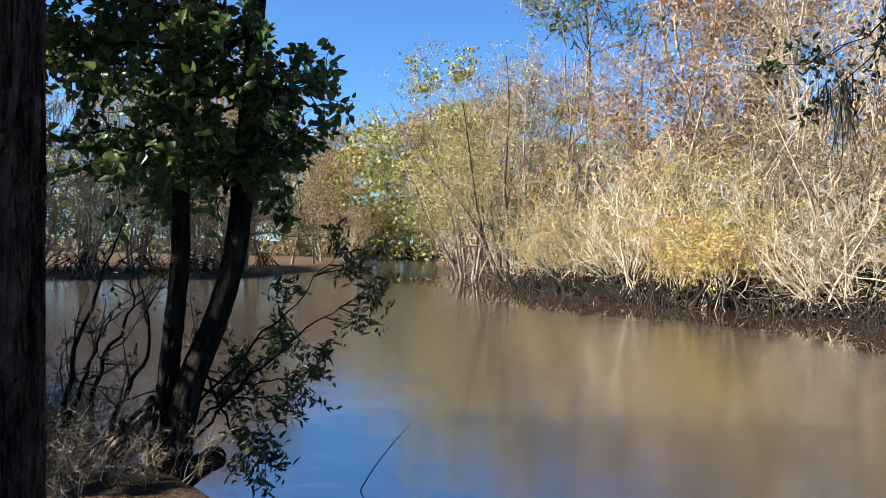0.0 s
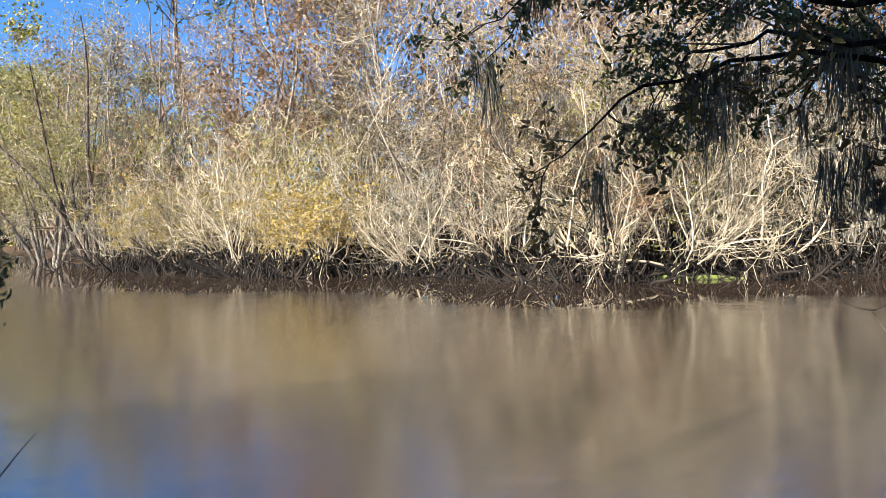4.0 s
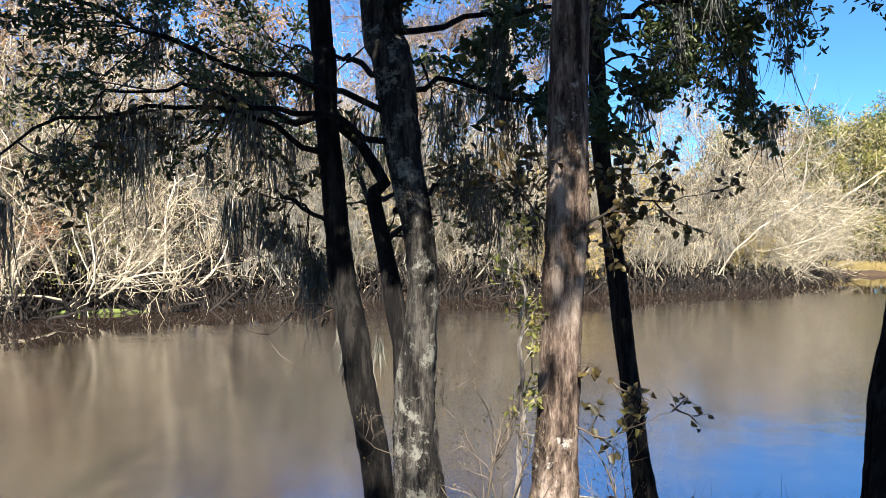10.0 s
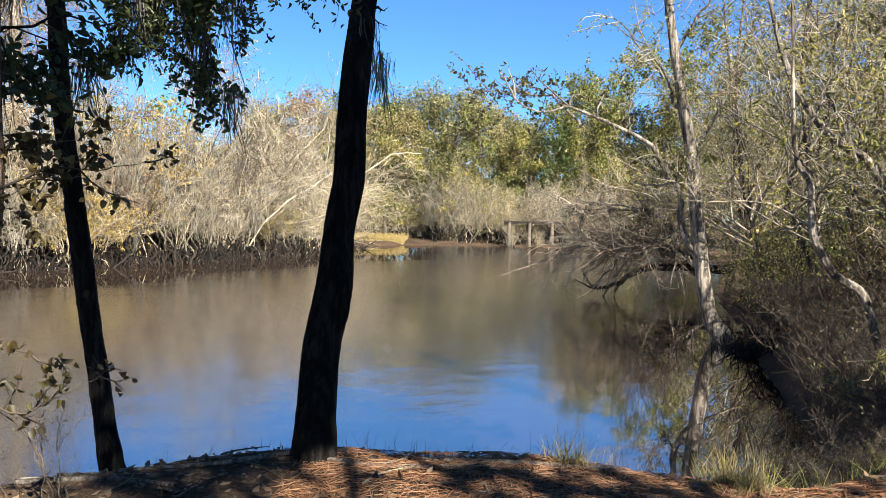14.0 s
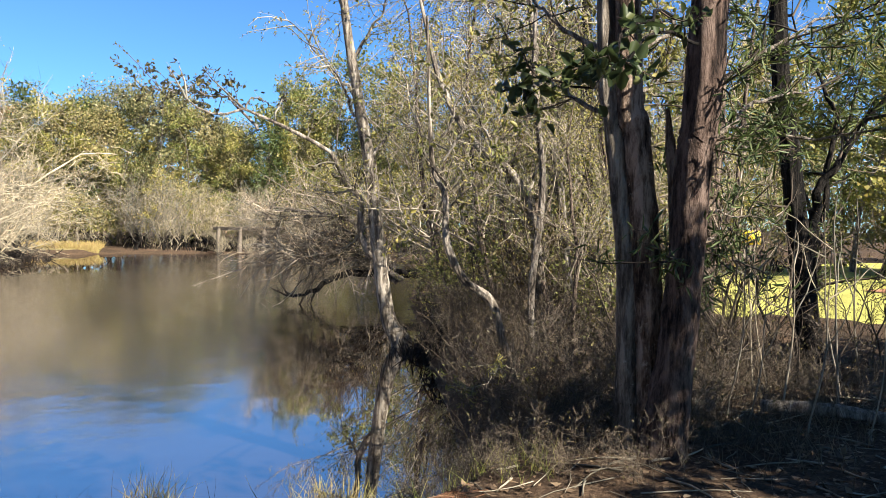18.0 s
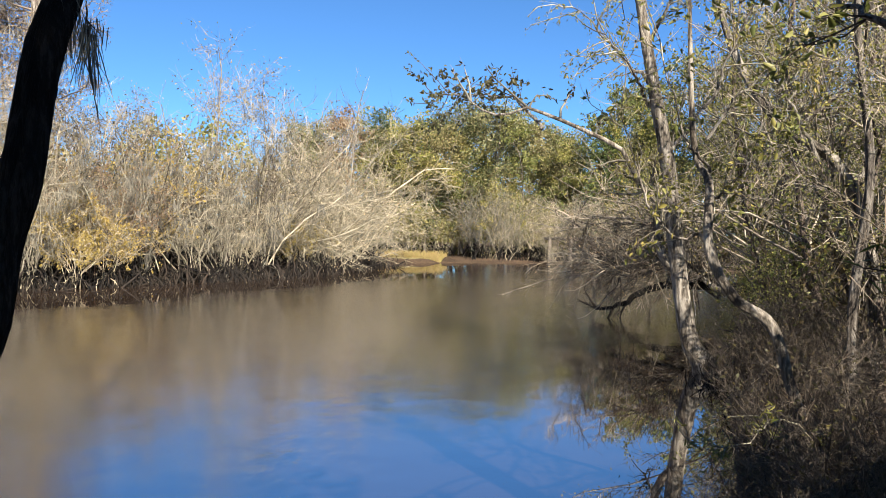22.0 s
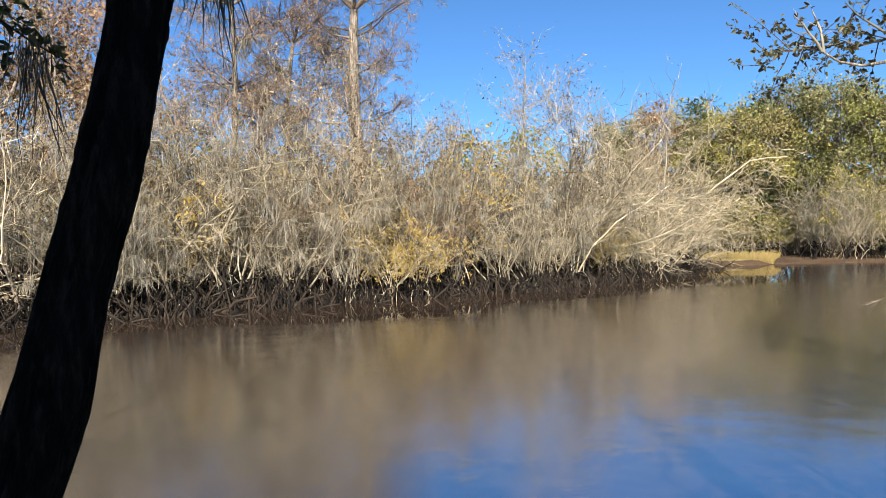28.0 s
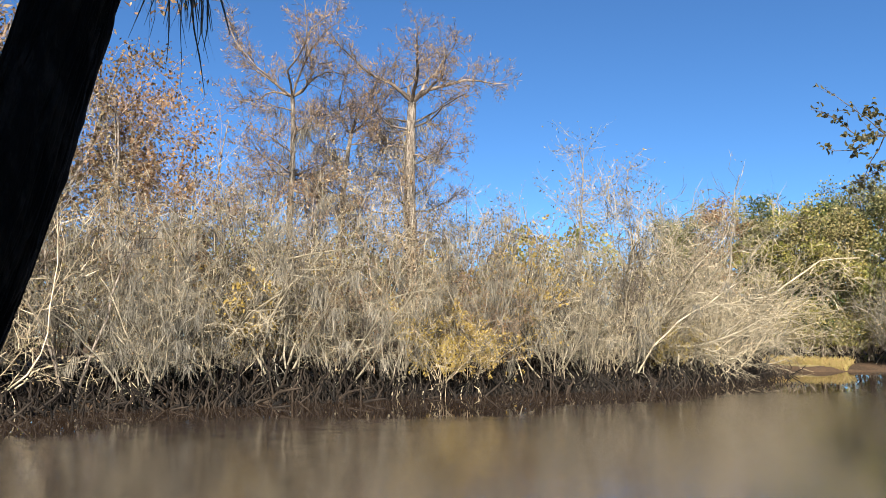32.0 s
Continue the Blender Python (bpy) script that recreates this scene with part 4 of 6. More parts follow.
row(BANK_D, 2.3, 2.8, 1.0, ["tan1", "inner1", "olive1", "droop1"], 1.5, 14)
row(BANK_D, 2.8, 6.0, 1.5, ["tan1", "tree_bare1", "grey1"], 1.0, 15)
row([(-24, 18), (-38, 10), (-44, 2)][::-1], 6.0, 8, 3.0, ["tree_bare3", "tree_rust"], 1.2, 42)
# more of the darkened shrubs, as the shaded inside of the thicket
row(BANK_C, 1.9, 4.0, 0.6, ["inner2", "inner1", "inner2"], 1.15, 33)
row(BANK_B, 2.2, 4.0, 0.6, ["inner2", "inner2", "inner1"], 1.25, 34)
# wet roots along the bank, darkened for shade; back rows hide the lit ground
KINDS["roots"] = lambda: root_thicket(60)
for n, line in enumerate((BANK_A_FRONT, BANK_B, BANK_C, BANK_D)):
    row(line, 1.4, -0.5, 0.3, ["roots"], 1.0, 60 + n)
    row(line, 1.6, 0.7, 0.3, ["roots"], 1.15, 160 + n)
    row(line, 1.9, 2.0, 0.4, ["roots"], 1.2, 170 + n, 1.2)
# far shore and the woods behind it
row([(-11, 69), (0, 69), (14, 66)], 2.6, 0, 1.2, ["tree_green", "tree_green2", "tree_olive", "pine_small", "tree_green2"], 0.75, 16)
row([(-20, 68), (-6, 74), (14, 72), (26, 60)], 3.0, 2, 1.5, ["tree_green", "tree_green2", "tree_green2", "pine_small"], 0.82, 17)
row([(-25, 80), (0, 84), (30, 76)], 3.6, 0, 2.5, ["tree_green", "tree_green2", "tree_rust", "tree_green2"], 0.9, 18)
row([(-16, 71), (0, 71), (16, 69)], 2.6, 0, 1.0, ["tree_green2", "tree_green", "tree_green2"], 0.92, 39)
row([(-3, 64.5), (1, 64), (12, 62.5)], 1.5, 0.8, 0.4, ["tan1", "pale3", "olive1"], 0.95, 19)
row([(-12, 67), (2, 67.5), (13, 64.5)], 2.2, 0, 0.6, ["olive1", "tan1", "olive1", "tan2"], 0.85, 28)
row([(12, 66), (18, 62), (24, 54)], 2.6, 0, 1.0, ["tree_green2", "olive1", "tree_green"], 0.85, 35)
row([(14, 72), (22, 66), (28, 56)], 3.2, 0, 1.0, ["tree_green2", "tree_green", "tree_green2"], 1.3, 36)
row([(-14, 77), (14, 77)], 3.4, 0, 1.0, ["olive1", "grey1"], 1.3, 29)
for x, y, kd, sz in [(-18.5, 69, "round1", 0.95), (-15.2, 69.5, "round_brown", 1.02), (-11.5, 70, "round2", 0.95), (-7.6, 69, "round2", 0.98), (-4.6, 70.5, "round1", 1.1), (-1.6, 69.5, "round1", 1.06), (1.8, 70, "round2", 0.98), (5.2, 70, "round1", 0.86), (9.4, 72, "pine", 0.7), (12.5, 70, "round2", 1.0), (-13.2, 74, "pine_small", 1.05)]:
    put(kd, x, y, 83 * x, sz)
# up the channel and the shaded bank on the other side
row([(-92, -29), (-67, -20), (-53, -13)], 3.6, 2.0, 1.0, ["tree_olive", "pale1", "tree_rust", "tree_olive"], 1.05, 20)
row([(-100, -24), (-67, -14)], 5.0, 2.0, 2.0, ["tree_green2", "tree_rust"], 1.5, 21)
row([(-42, -25.5), (-60, -28), (-105, -40)], 4.5, 2.0, 1.0, ["tree_olive", "tree_green2", "tree_rust", "pale3"], 0.9, 22)
row([(-101, -60), (-102, -24)], 3.2, 0.0, 1.0, ["round2", "tree_rust", "tree_green2", "round_brown"], 1.45, 43)
row([(-99.5, -52), (-100, -26)], 2.4, 0.0, 0.6, ["pale1", "olive1", "tan1"], 1.3, 143)
row([(-28, -40), (-34, -34.5), (-39, -28.8), (-43, -25.5)], 2.0, 1.0, 0.8, ["grey1", "pale3", "olive1", "grey2"], 1.15, 23)
row([(-30, -42), (-36, -36.5), (-41, -30.8), (-50, -29)], 2.6, 2.0, 0.8, ["tree_olive", "tree_bare2", "tree_bare1"], 1.2, 44)
row([(-29, -41.5), (-35, -35.5), (-40, -29.8), (-46, -27.2)], 2.2, 0.6, 0.6, ["round2", "tree_olive", "round1", "tree_bare2"], 0.92, 145)
row([(-32, -46), (-44, -36), (-58, -32)], 3.6, 2.0, 1.5, ["tree_olive", "tree_bare1", "tree_back2"], 1.3, 24)
put("pine", -50, -4.0, 0, 1.12)
put("tree_multi", -45.2, -9.3, 40, 1.0)
put("tree_olive", -48.5, -12.5, 40, 1.2)
put("tree_olive", -50, -13.0, 200, 1.25)
put("tree_bare2", -45, -8.2, 10, 1.4)
put("tree_bare1", -48.5, -9.5, 100, 1.25)
put("tree_olive", -54, -12, 300, 1.3)


# ---- near trees ----
def curve_through(pts, n):
    """A smooth line through a few places."""
    p = np.array(pts, float)
    p = np.vstack([2 * p[0] - p[1], p, 2 * p[-1] - p[-2]])
    out = []
    for u in np.linspace(0, len(pts) - 1 - 1e-6, n):
        i = int(u)
        t = u - i
        a, b, c, d = p[i:i + 4]
        out.append(0.5 * (2 * b + (c - a) * t + (2 * a - 5 * b + 4 * c - d) * t * t + (3 * b - a - 3 * c + d) * t ** 3))
    return np.array(out)


def bole(pts, radii, seed, sides=32, rings=120, rough=0.08, flare=0.0):
    """A knobbly trunk through a few places with the radii given there."""
    line = curve_through(pts, rings)
    u = np.linspace(0, 1, rings)
    r = np.interp(u, np.linspace(0, 1, len(radii)), radii)
    rng = np.random.default_rng(seed)
    tan = unit(np.gradient(line, axis=0))
    side = unit(np.cross(tan, np.array([0.1, 1.0, 0.05])))
    oth = np.cross(tan, side)
    ang = np.arange(sides) * 2 * np.pi / sides
    k1, k2, ph = rng.integers(3, 6), rng.integers(5, 9), rng.uniform(0, 6.28, 4)
    height = (line[:, 2] - line[0, 2])[:, None]
    wob = 1 + rough * (np.sin(k1 * ang + ph[0] + 1.1 * height) * 0.6 + np.sin(k2 * ang + ph[1] - 2.3 * height) * 0.4) 
    furrow = rng.normal(size=(rings // 2 + 2, sides))
    at = np.linspace(0, rings // 2, rings)
    lo = at.astype(int)
    part_way = (at - lo)[:, None]
    wob = wob + rough * (0.5 * (furrow[lo] * (1 - part_way) + furrow[lo + 1] * part_way) + 0.2 * rng.normal(size=(rings, sides)))
    if flare:
        wob = wob + flare * np.exp(-np.clip(height, 0, 9) / 0.22) * (0.7 + 0.5 * np.sin(k1 * ang + ph[2]))
    ring = side[:, None] * np.cos(ang)[None, :, None] + oth[:, None] * np.sin(ang)[None, :, None]
    verts = line[:, None] + ring * (r[:, None] * wob)[:, :, None]
    i = np.arange(rings * sides).reshape(rings, sides)
    j = np.roll(i, -1, 1)
    g = Geo()
    g.add(verts, np.stack([i[:-1], j[:-1], j[1:], i[1:]], -1))
    return g


def near_tree(name, label, pts, radii, bark, seed, flare=0.25, group="trees on the near bank", **kw):
    ob = thing(name, label, "tree", group, pose(*pts[0]))
    rel = [tuple(np.array(p) - np.array(pts[0])) for p in pts]
    part("trunk", bole(rel, radii, seed, flare=flare, **kw), bark, ob, smooth=True)
    return ob


def ridges(ob, pts, radii, seed, count, material, size=0.012):
    """Upright bark ridges standing proud of a trunk, each one wandering and broken off."""
    rng = np.random.default_rng(seed)
    line = curve_through([tuple(np.array(p) - np.array(pts[0])) for p in pts], 160)
    r = np.interp(np.linspace(0, 1, 160), np.linspace(0, 1, len(radii)), radii)
    tan = unit(np.gradient(line, axis=0))
    side = unit(np.cross(tan, np.array([0.1, 1.0, 0.05])))
    oth = np.cross(tan, side)
    n = 9
    start = rng.integers(0, 140, count)
    i = np.minimum(start[:, None] + (np.arange(n)[None] * rng.uniform(0.6, 2.2, (count, 1))).astype(int), 159)
    ang = rng.uniform(0, 2 * np.pi, (count, 1)) + np.cumsum(rng.normal(size=(count, n)) * 0.035, 1)
    out = side[i] * np.cos(ang)[..., None] + oth[i] * np.sin(ang)[..., None]
    rad = size * rng.uniform(0.5, 1.3, (count, 1)) * np.array([0.2, 0.7, 1, 1.1, 1, 1.1, 0.9, 0.6, 0.15])[None]
    part("bark", Geo().tubes(line[i] + out * (r[i] * 1.0)[..., None], rad, 4), material, ob, "furrowed bark ridges", smooth=True, kind="stuff")


# the near-black bark here carries shade in its colour
leaning = near_tree("leaning_tree", "leaning tree trunk at the edge of the bank, shade put into its dark bark", [(0.29, 5.08, 0.45), (0.283, 5.135, 0.6), (0.265, 5.286, 1.0), (0.263, 5.441, 1.4), (0.321, 5.568, 1.8), (0.332, 5.677, 2.2), (0.382, 5.784, 2.6), (0.374, 5.897, 3.0), (0.385, 6.0, 3.4), (0.392, 6.196, 3.8), (0.401, 6.391, 4.2), (0.55, 7.0, 6.0), (0.8, 7.9, 9.0)],
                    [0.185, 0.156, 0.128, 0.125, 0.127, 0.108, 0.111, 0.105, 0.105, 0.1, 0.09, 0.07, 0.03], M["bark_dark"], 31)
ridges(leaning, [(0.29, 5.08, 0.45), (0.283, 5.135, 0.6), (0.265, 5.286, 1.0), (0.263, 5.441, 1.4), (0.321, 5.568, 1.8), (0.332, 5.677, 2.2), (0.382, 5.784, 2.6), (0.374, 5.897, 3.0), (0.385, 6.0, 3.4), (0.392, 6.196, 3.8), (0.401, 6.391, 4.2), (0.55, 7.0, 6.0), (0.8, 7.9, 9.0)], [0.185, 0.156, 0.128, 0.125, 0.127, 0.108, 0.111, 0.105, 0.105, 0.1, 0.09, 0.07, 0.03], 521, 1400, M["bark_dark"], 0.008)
slim = near_tree("slim_tree", "slender tree trunk on the bank, shade put into its dark bark", [(-1.42, 5.85, 0.1), (-1.51, 5.85, 0.61), (-1.57, 5.85, 1.07), (-1.64, 5.85, 1.53), (-1.7, 5.85, 2.0), (-1.77, 5.85, 2.47), (-1.84, 5.85, 2.94), (-1.88, 5.85, 3.42), (-1.91, 5.85, 4.36), (-1.95, 5.85, 7), (-1.9, 5.9, 10)],
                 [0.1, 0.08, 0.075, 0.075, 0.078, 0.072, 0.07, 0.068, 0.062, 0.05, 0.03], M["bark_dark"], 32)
pale = near_tree("pale_tree", "thick pale tree trunk with flaking sunlit bark", [(-1.1, 3.6, 0.5), (-1.09, 3.6, 0.8), (-1.08, 3.6, 1.2), (-1.06, 3.6, 1.52), (-1.05, 3.6, 1.83), (-1.04, 3.6, 2.13), (-1.02, 3.6, 2.43), (-1.015, 3.6, 3.03), (-1.01, 3.6, 3.62), (-0.98, 3.62, 6), (-0.9, 3.7, 9)],
                 [0.165, 0.135, 0.11, 0.105, 0.102, 0.108, 0.112, 0.1, 0.09, 0.08, 0.04], M["bark_pale"], 33)
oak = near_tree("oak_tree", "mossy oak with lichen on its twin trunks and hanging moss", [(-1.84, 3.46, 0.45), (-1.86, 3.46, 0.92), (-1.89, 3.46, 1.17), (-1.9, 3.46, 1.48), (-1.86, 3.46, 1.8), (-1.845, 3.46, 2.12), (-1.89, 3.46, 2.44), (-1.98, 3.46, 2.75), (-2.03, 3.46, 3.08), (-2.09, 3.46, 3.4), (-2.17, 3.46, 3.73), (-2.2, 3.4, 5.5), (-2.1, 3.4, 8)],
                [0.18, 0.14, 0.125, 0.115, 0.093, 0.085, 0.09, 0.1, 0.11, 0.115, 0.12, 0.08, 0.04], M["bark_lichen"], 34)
black = near_tree("slim_tree", "slender tree trunk beside the oak, shade put into its dark bark", [(-2.0, 3.42, 0.45), (-2.13, 3.42, 0.89), (-2.18, 3.42, 1.15), (-2.27, 3.42, 1.46), (-2.33, 3.42, 1.78), (-2.42, 3.42, 2.11), (-2.47, 3.42, 2.44), (-2.51, 3.42, 2.77), (-2.555, 3.42, 3.1), (-2.57, 3.42, 3.44), (-2.62, 3.42, 3.77), (-2.7, 3.3, 6), (-2.75, 3.2, 8)],
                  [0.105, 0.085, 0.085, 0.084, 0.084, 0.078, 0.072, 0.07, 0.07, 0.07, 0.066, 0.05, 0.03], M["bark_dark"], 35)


def limb(ob, pts, r0, seed, bark, twig, leaf=None, leaves=500, size=0.07, subs=8, sub=0.7, twigs=5, fine=0.28, moss=0, droop=0.0, narrow=0.45, moss_mat="moss_grey", thin=0.0025):
    """One limb of a near tree with its twigs, leaves and moss."""
    rng = np.random.default_rng(seed)
    rel = np.array(pts, float) - np.array(ob.matrix_basis.translation)
    line = curve_through(rel + rng.normal(size=rel.shape) * np.linspace(0, 0.11, len(rel))[:, None] * (1 if len(rel) > 3 and r0 > 0.011 else 0.3), 22)
    span = np.linalg.norm(line[-1] - line[0])
    kink = np.cumsum(rng.normal(size=(22, 3)), 0) * 0.011 * span
    line = (line + (kink - np.linspace(0, 1, 22)[:, None] * kink[-1]))[None]
    arm = part("limb", Geo().tubes(line, taper(np.array([r0]), 22, 0.12), 8), bark, ob, smooth=True)
    base, way, k, u = offshoots(rng, line, subs, 0.15, 0.99, 1.1)
    l1 = strands(rng, base, way, sub * rng.uniform(0.5, 1.3, len(k)), 5, 0.2, 0.03 - droop)
    geo, tw = woody(rng, l1, np.full(len(l1), max(r0 * 0.3, 0.006)), [(twigs, fine, 4, 0.25, -droop, 0.9, 0.15, 0.5, 3)], 4, thin=thin)
    part("twig", geo, twig, arm, kind="stuff")
    if leaf:
        part("foliage", foliage(rng, np.concatenate([tw, l1[:, 1:]]), leaves, size, 0.025, 0.3, narrow, True), leaf, arm)
    for _ in range(moss):
        pick = l1[rng.integers(len(l1)), rng.integers(1, 4)]
        part("moss", curtain(rng, pick, rng.uniform(0.5, 1.1), 0.045, 55), M[moss_mat], ob, "grey hanging moss", kind="stuff")
    return arm


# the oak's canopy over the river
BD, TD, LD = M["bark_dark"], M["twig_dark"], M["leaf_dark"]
limb(oak, [(-2.08, 3.4, 3.0), (-2.73, 2.75, 3.35), (-3.43, 1.95, 3.7), (-4.43, 1.45, 3.45)], 0.02, 61, BD, TD, LD, 1657, 0.046, 16, 0.8, 9, 0.3, 3, 0.04)
limb(oak, [(-2.08, 3.4, 2.9), (-2.83, 2.95, 3.1), (-3.63, 2.75, 3.3), (-4.83, 2.95, 3.0)], 0.02, 62, BD, TD, LD, 1657, 0.046, 17, 0.85, 9, 0.3, 5, 0.05)
limb(oak, [(-2.1, 3.45, 3.3), (-2.93, 3.75, 3.6), (-3.83, 4.15, 3.7), (-5.03, 4.35, 3.2)], 0.02, 63, BD, TD, LD, 1657, 0.046, 17, 0.85, 9, 0.3, 5, 0.05)
limb(oak, [(-2.1, 3.45, 3.2), (-2.63, 4.35, 3.6), (-3.03, 5.35, 3.6), (-3.63, 6.35, 3.1)], 0.02, 64, BD, TD, LD, 1657, 0.046, 17, 0.85, 9, 0.3, 5, 0.05)
limb(oak, [(-2.03, 3.45, 3.19), (-1.79, 3.65, 3.32), (-1.52, 3.9, 3.29), (-1.13, 4.55, 3.34), (-0.83, 5.35, 3.5)], 0.02, 65, BD, TD, LD, 1235, 0.075, 12, 0.7, 7, 0.3, 5, 0.04)
limb(oak, [(-2.08, 3.45, 3.5), (-1.73, 4.65, 4.0), (-1.43, 5.45, 4.1), (-1.33, 5.95, 3.7)], 0.02, 66, BD, TD, LD, 3568, 0.046, 17, 0.85, 9, 0.3, 5, 0.05)
limb(oak, [(-2.08, 3.4, 3.7), (-1.23, 4.35, 4.4), (-0.63, 4.85, 4.4), (-0.23, 5.25, 3.9)], 0.02, 67, BD, TD, LD, 3988, 0.046, 18, 0.8, 9, 0.3, 4, 0.05)
limb(oak, [(-2.08, 3.4, 4.1), (-2.83, 3.15, 4.5), (-3.73, 3.25, 4.6), (-4.83, 3.75, 4.2)], 0.02, 68, BD, TD, LD, 1878, 0.046, 17, 0.9, 9, 0.3, 4, 0.04)
limb(oak, [(-2.08, 3.4, 3.9), (-2.23, 4.35, 4.5), (-2.43, 5.35, 4.6), (-2.53, 6.55, 4.2)], 0.02, 69, BD, TD, LD, 3568, 0.046, 17, 0.9, 9, 0.3, 4, 0.04)
limb(oak, [(-1.98, 3.5, 0.6), (-2.04, 3.5, 1.47), (-2.06, 3.5, 1.79), (-2.1, 3.5, 2.11), (-2.15, 3.5, 2.44), (-2.22, 3.5, 2.76), (-2.5, 3.52, 3.05), (-3.0, 3.6, 3.18), (-3.6, 3.75, 3.28), (-4.3, 3.9, 3.15)], 0.075, 70, BD, TD, LD, 420, 0.046, 9, 0.5, 6, 0.25, 2)
limb(black, [(-2.48, 3.37, 2.85), (-2.88, 2.85, 3.0), (-3.38, 2.15, 2.9), (-3.98, 1.65, 2.5)], 0.02, 71, BD, TD, M["leaf_brown"], 420, 0.06, 9, 0.7, 6, 0.3, 4, 0.06)
limb(black, [(-2.43, 3.43, 2.4), (-2.88, 3.45, 2.6), (-3.38, 3.85, 2.5), (-3.78, 4.45, 2.1)], 0.016, 72, BD, TD, M["leaf_brown"], 380, 0.06, 8, 0.6, 6, 0.3, 6, 0.06)
limb(black, [(-2.38, 3.45, 1.9), (-2.58, 3.25, 2.0), (-2.78, 3.15, 1.8)], 0.008, 73, BD, TD, None, subs=4, sub=0.3, twigs=3, fine=0.15)
limb(oak, [(-2.03, 3.45, 2.5), (-2.33, 4.35, 2.8), (-2.53, 5.15, 2.7), (-2.63, 5.95, 2.3)], 0.02, 74, BD, TD, M["leaf_brown"], 420, 0.06, 9, 0.6, 6, 0.3, 7, 0.06)
limb(oak, [(-2.08, 3.4, 4.0), (-1.43, 2.55, 4.7), (-0.73, 1.35, 5.1), (-0.13, 0.35, 5.3)], 0.05, 400, BD, TD, LD, 3000, 0.07, 22, 0.9, 9, 0.3)
limb(oak, [(-2.08, 3.4, 4.4), (-1.73, 2.35, 4.9), (-1.43, 1.25, 5.2), (-1.13, 0.25, 5.3)], 0.05, 401, BD, TD, LD, 3000, 0.07, 22, 0.9, 9, 0.3)
limb(pale, [(-0.92, 3.68, 4.4), (-0.45, 2.72, 4.9), (0.13, 1.96, 5.2), (0.5, 1.2, 5.6)], 0.05, 402, BD, TD, LD, 3000, 0.07, 22, 0.9, 9, 0.3)
rng = np.random.default_rng(192)
for x, y, z, ln in [(-2.75, 4.2, 3.2, 1.0), (-2.95, 4.2, 3.25, 0.9), (-2.06, 4.2, 2.9, 0.6), (-1.96, 4.2, 2.75, 0.5), (-3.74, 4.2, 2.4, 0.65), (-3.6, 4.2, 2.35, 0.6), (-4.32, 4.2, 2.6, 0.5), (-1.82, 4.2, 3.0, 0.7), (-1.65, 4.3, 3.1, 0.6), (-3.0, 2.6, 3.0, 0.4), (-3.0, 3.41, 2.45, 0.65), (-3.05, 3.1, 2.6, 0.7), (-3.2, 3.6, 3.0, 0.8), (-3.4, 4.6, 3.2, 0.9), (-2.4, 4.4, 3.3, 0.9)]:
    rel = np.array((x, y, z)) - np.array(oak.matrix_basis.translation)
    part("moss", curtain(rng, rel, ln * 1.05, 0.065, 48), M["moss_grey"], oak, "grey hanging moss", kind="stuff")
for x, y, z, ln in [(-2.43, 3.42, 1.85, 0.3), (-2.4, 3.42, 1.65, 0.3), (-2.2, 3.5, 1.75, 0.35)]:
    rel = np.array((x, y, z)) - np.array(black.matrix_basis.translation)
    part("moss", curtain(rng, rel, ln * 1.2, 0.016, 30), M["moss_grey"], black, "grey hanging moss", kind="stuff")
# leafy limbs added out of view, up-sun, to shade the upper trunks
for k, tip in enumerate([(1.0, 0.5, 5.6), (1.2, 0.2, 6.1), (0.8, 0.6, 6.6), (1.3, -0.1, 5.7), (0.4, 0.2, 5.5), (-0.3, 0.2, 5.4), (0.9, 0.9, 5.4), (0.1, -0.4, 5.9), (1.7, 0.1, 6.7), (0.6, -0.5, 6.3), (-0.5, -0.3, 6.1), (1.0, 1.0, 6.4), (-0.2, 1.0, 5.9)]):
    limb(pale, [(-0.98, 3.62, 5.2 + 0.2 * k), ((tip[0] - 1) * 0.5, (tip[1] + 3.6) * 0.5, 5.9), tip], 0.05, 600 + k, BD, TD, LD, 2600, 0.085, 24, 1.0, 8, 0.35)
# the pale tree: vine, leafy twigs; the slim tree's crown
limb(pale, [(-1.22, 3.46, 0.6), (-1.24, 3.45, 1.44), (-1.26, 3.43, 1.9), (-1.19, 3.48, 2.63)], 0.02, 75, M["bark_grey"], M["twig_grey"], M["leaf_olive"], 240, 0.038, 14, 0.18, 5, 0.12, narrow=0.55)
limb(pale, [(-1.0, 3.53, 2.3), (-0.79, 3.6, 2.5), (-0.66, 3.94, 2.52), (-0.39, 4.31, 2.58)], 0.008, 76, TD, TD, M["leaf_brown"], 170, 0.05, 9, 0.28, 4, 0.14, narrow=0.75)
limb(pale, [(-1.02, 3.53, 2.5), (-0.91, 3.74, 2.7), (-0.75, 4.2, 2.78)], 0.009, 77, TD, TD, M["leaf_brown"], 110, 0.05, 7, 0.25, 4, 0.14, narrow=0.75)
limb(pale, [(-1.02, 3.55, 1.4), (-0.82, 3.62, 1.33), (-0.62, 3.7, 1.38), (-0.47, 3.78, 1.5)], 0.006, 78, TD, TD, M["leaf_brown"], 45, 0.05, 6, 0.2, 3, 0.12, narrow=0.7)
limb(pale, [(-1.02, 3.55, 1.75), (-0.89, 3.62, 1.66), (-0.49, 3.78, 1.56)], 0.005, 79, TD, TD, M["leaf_brown"], 30, 0.05, 5, 0.2, 3, 0.12, narrow=0.7)
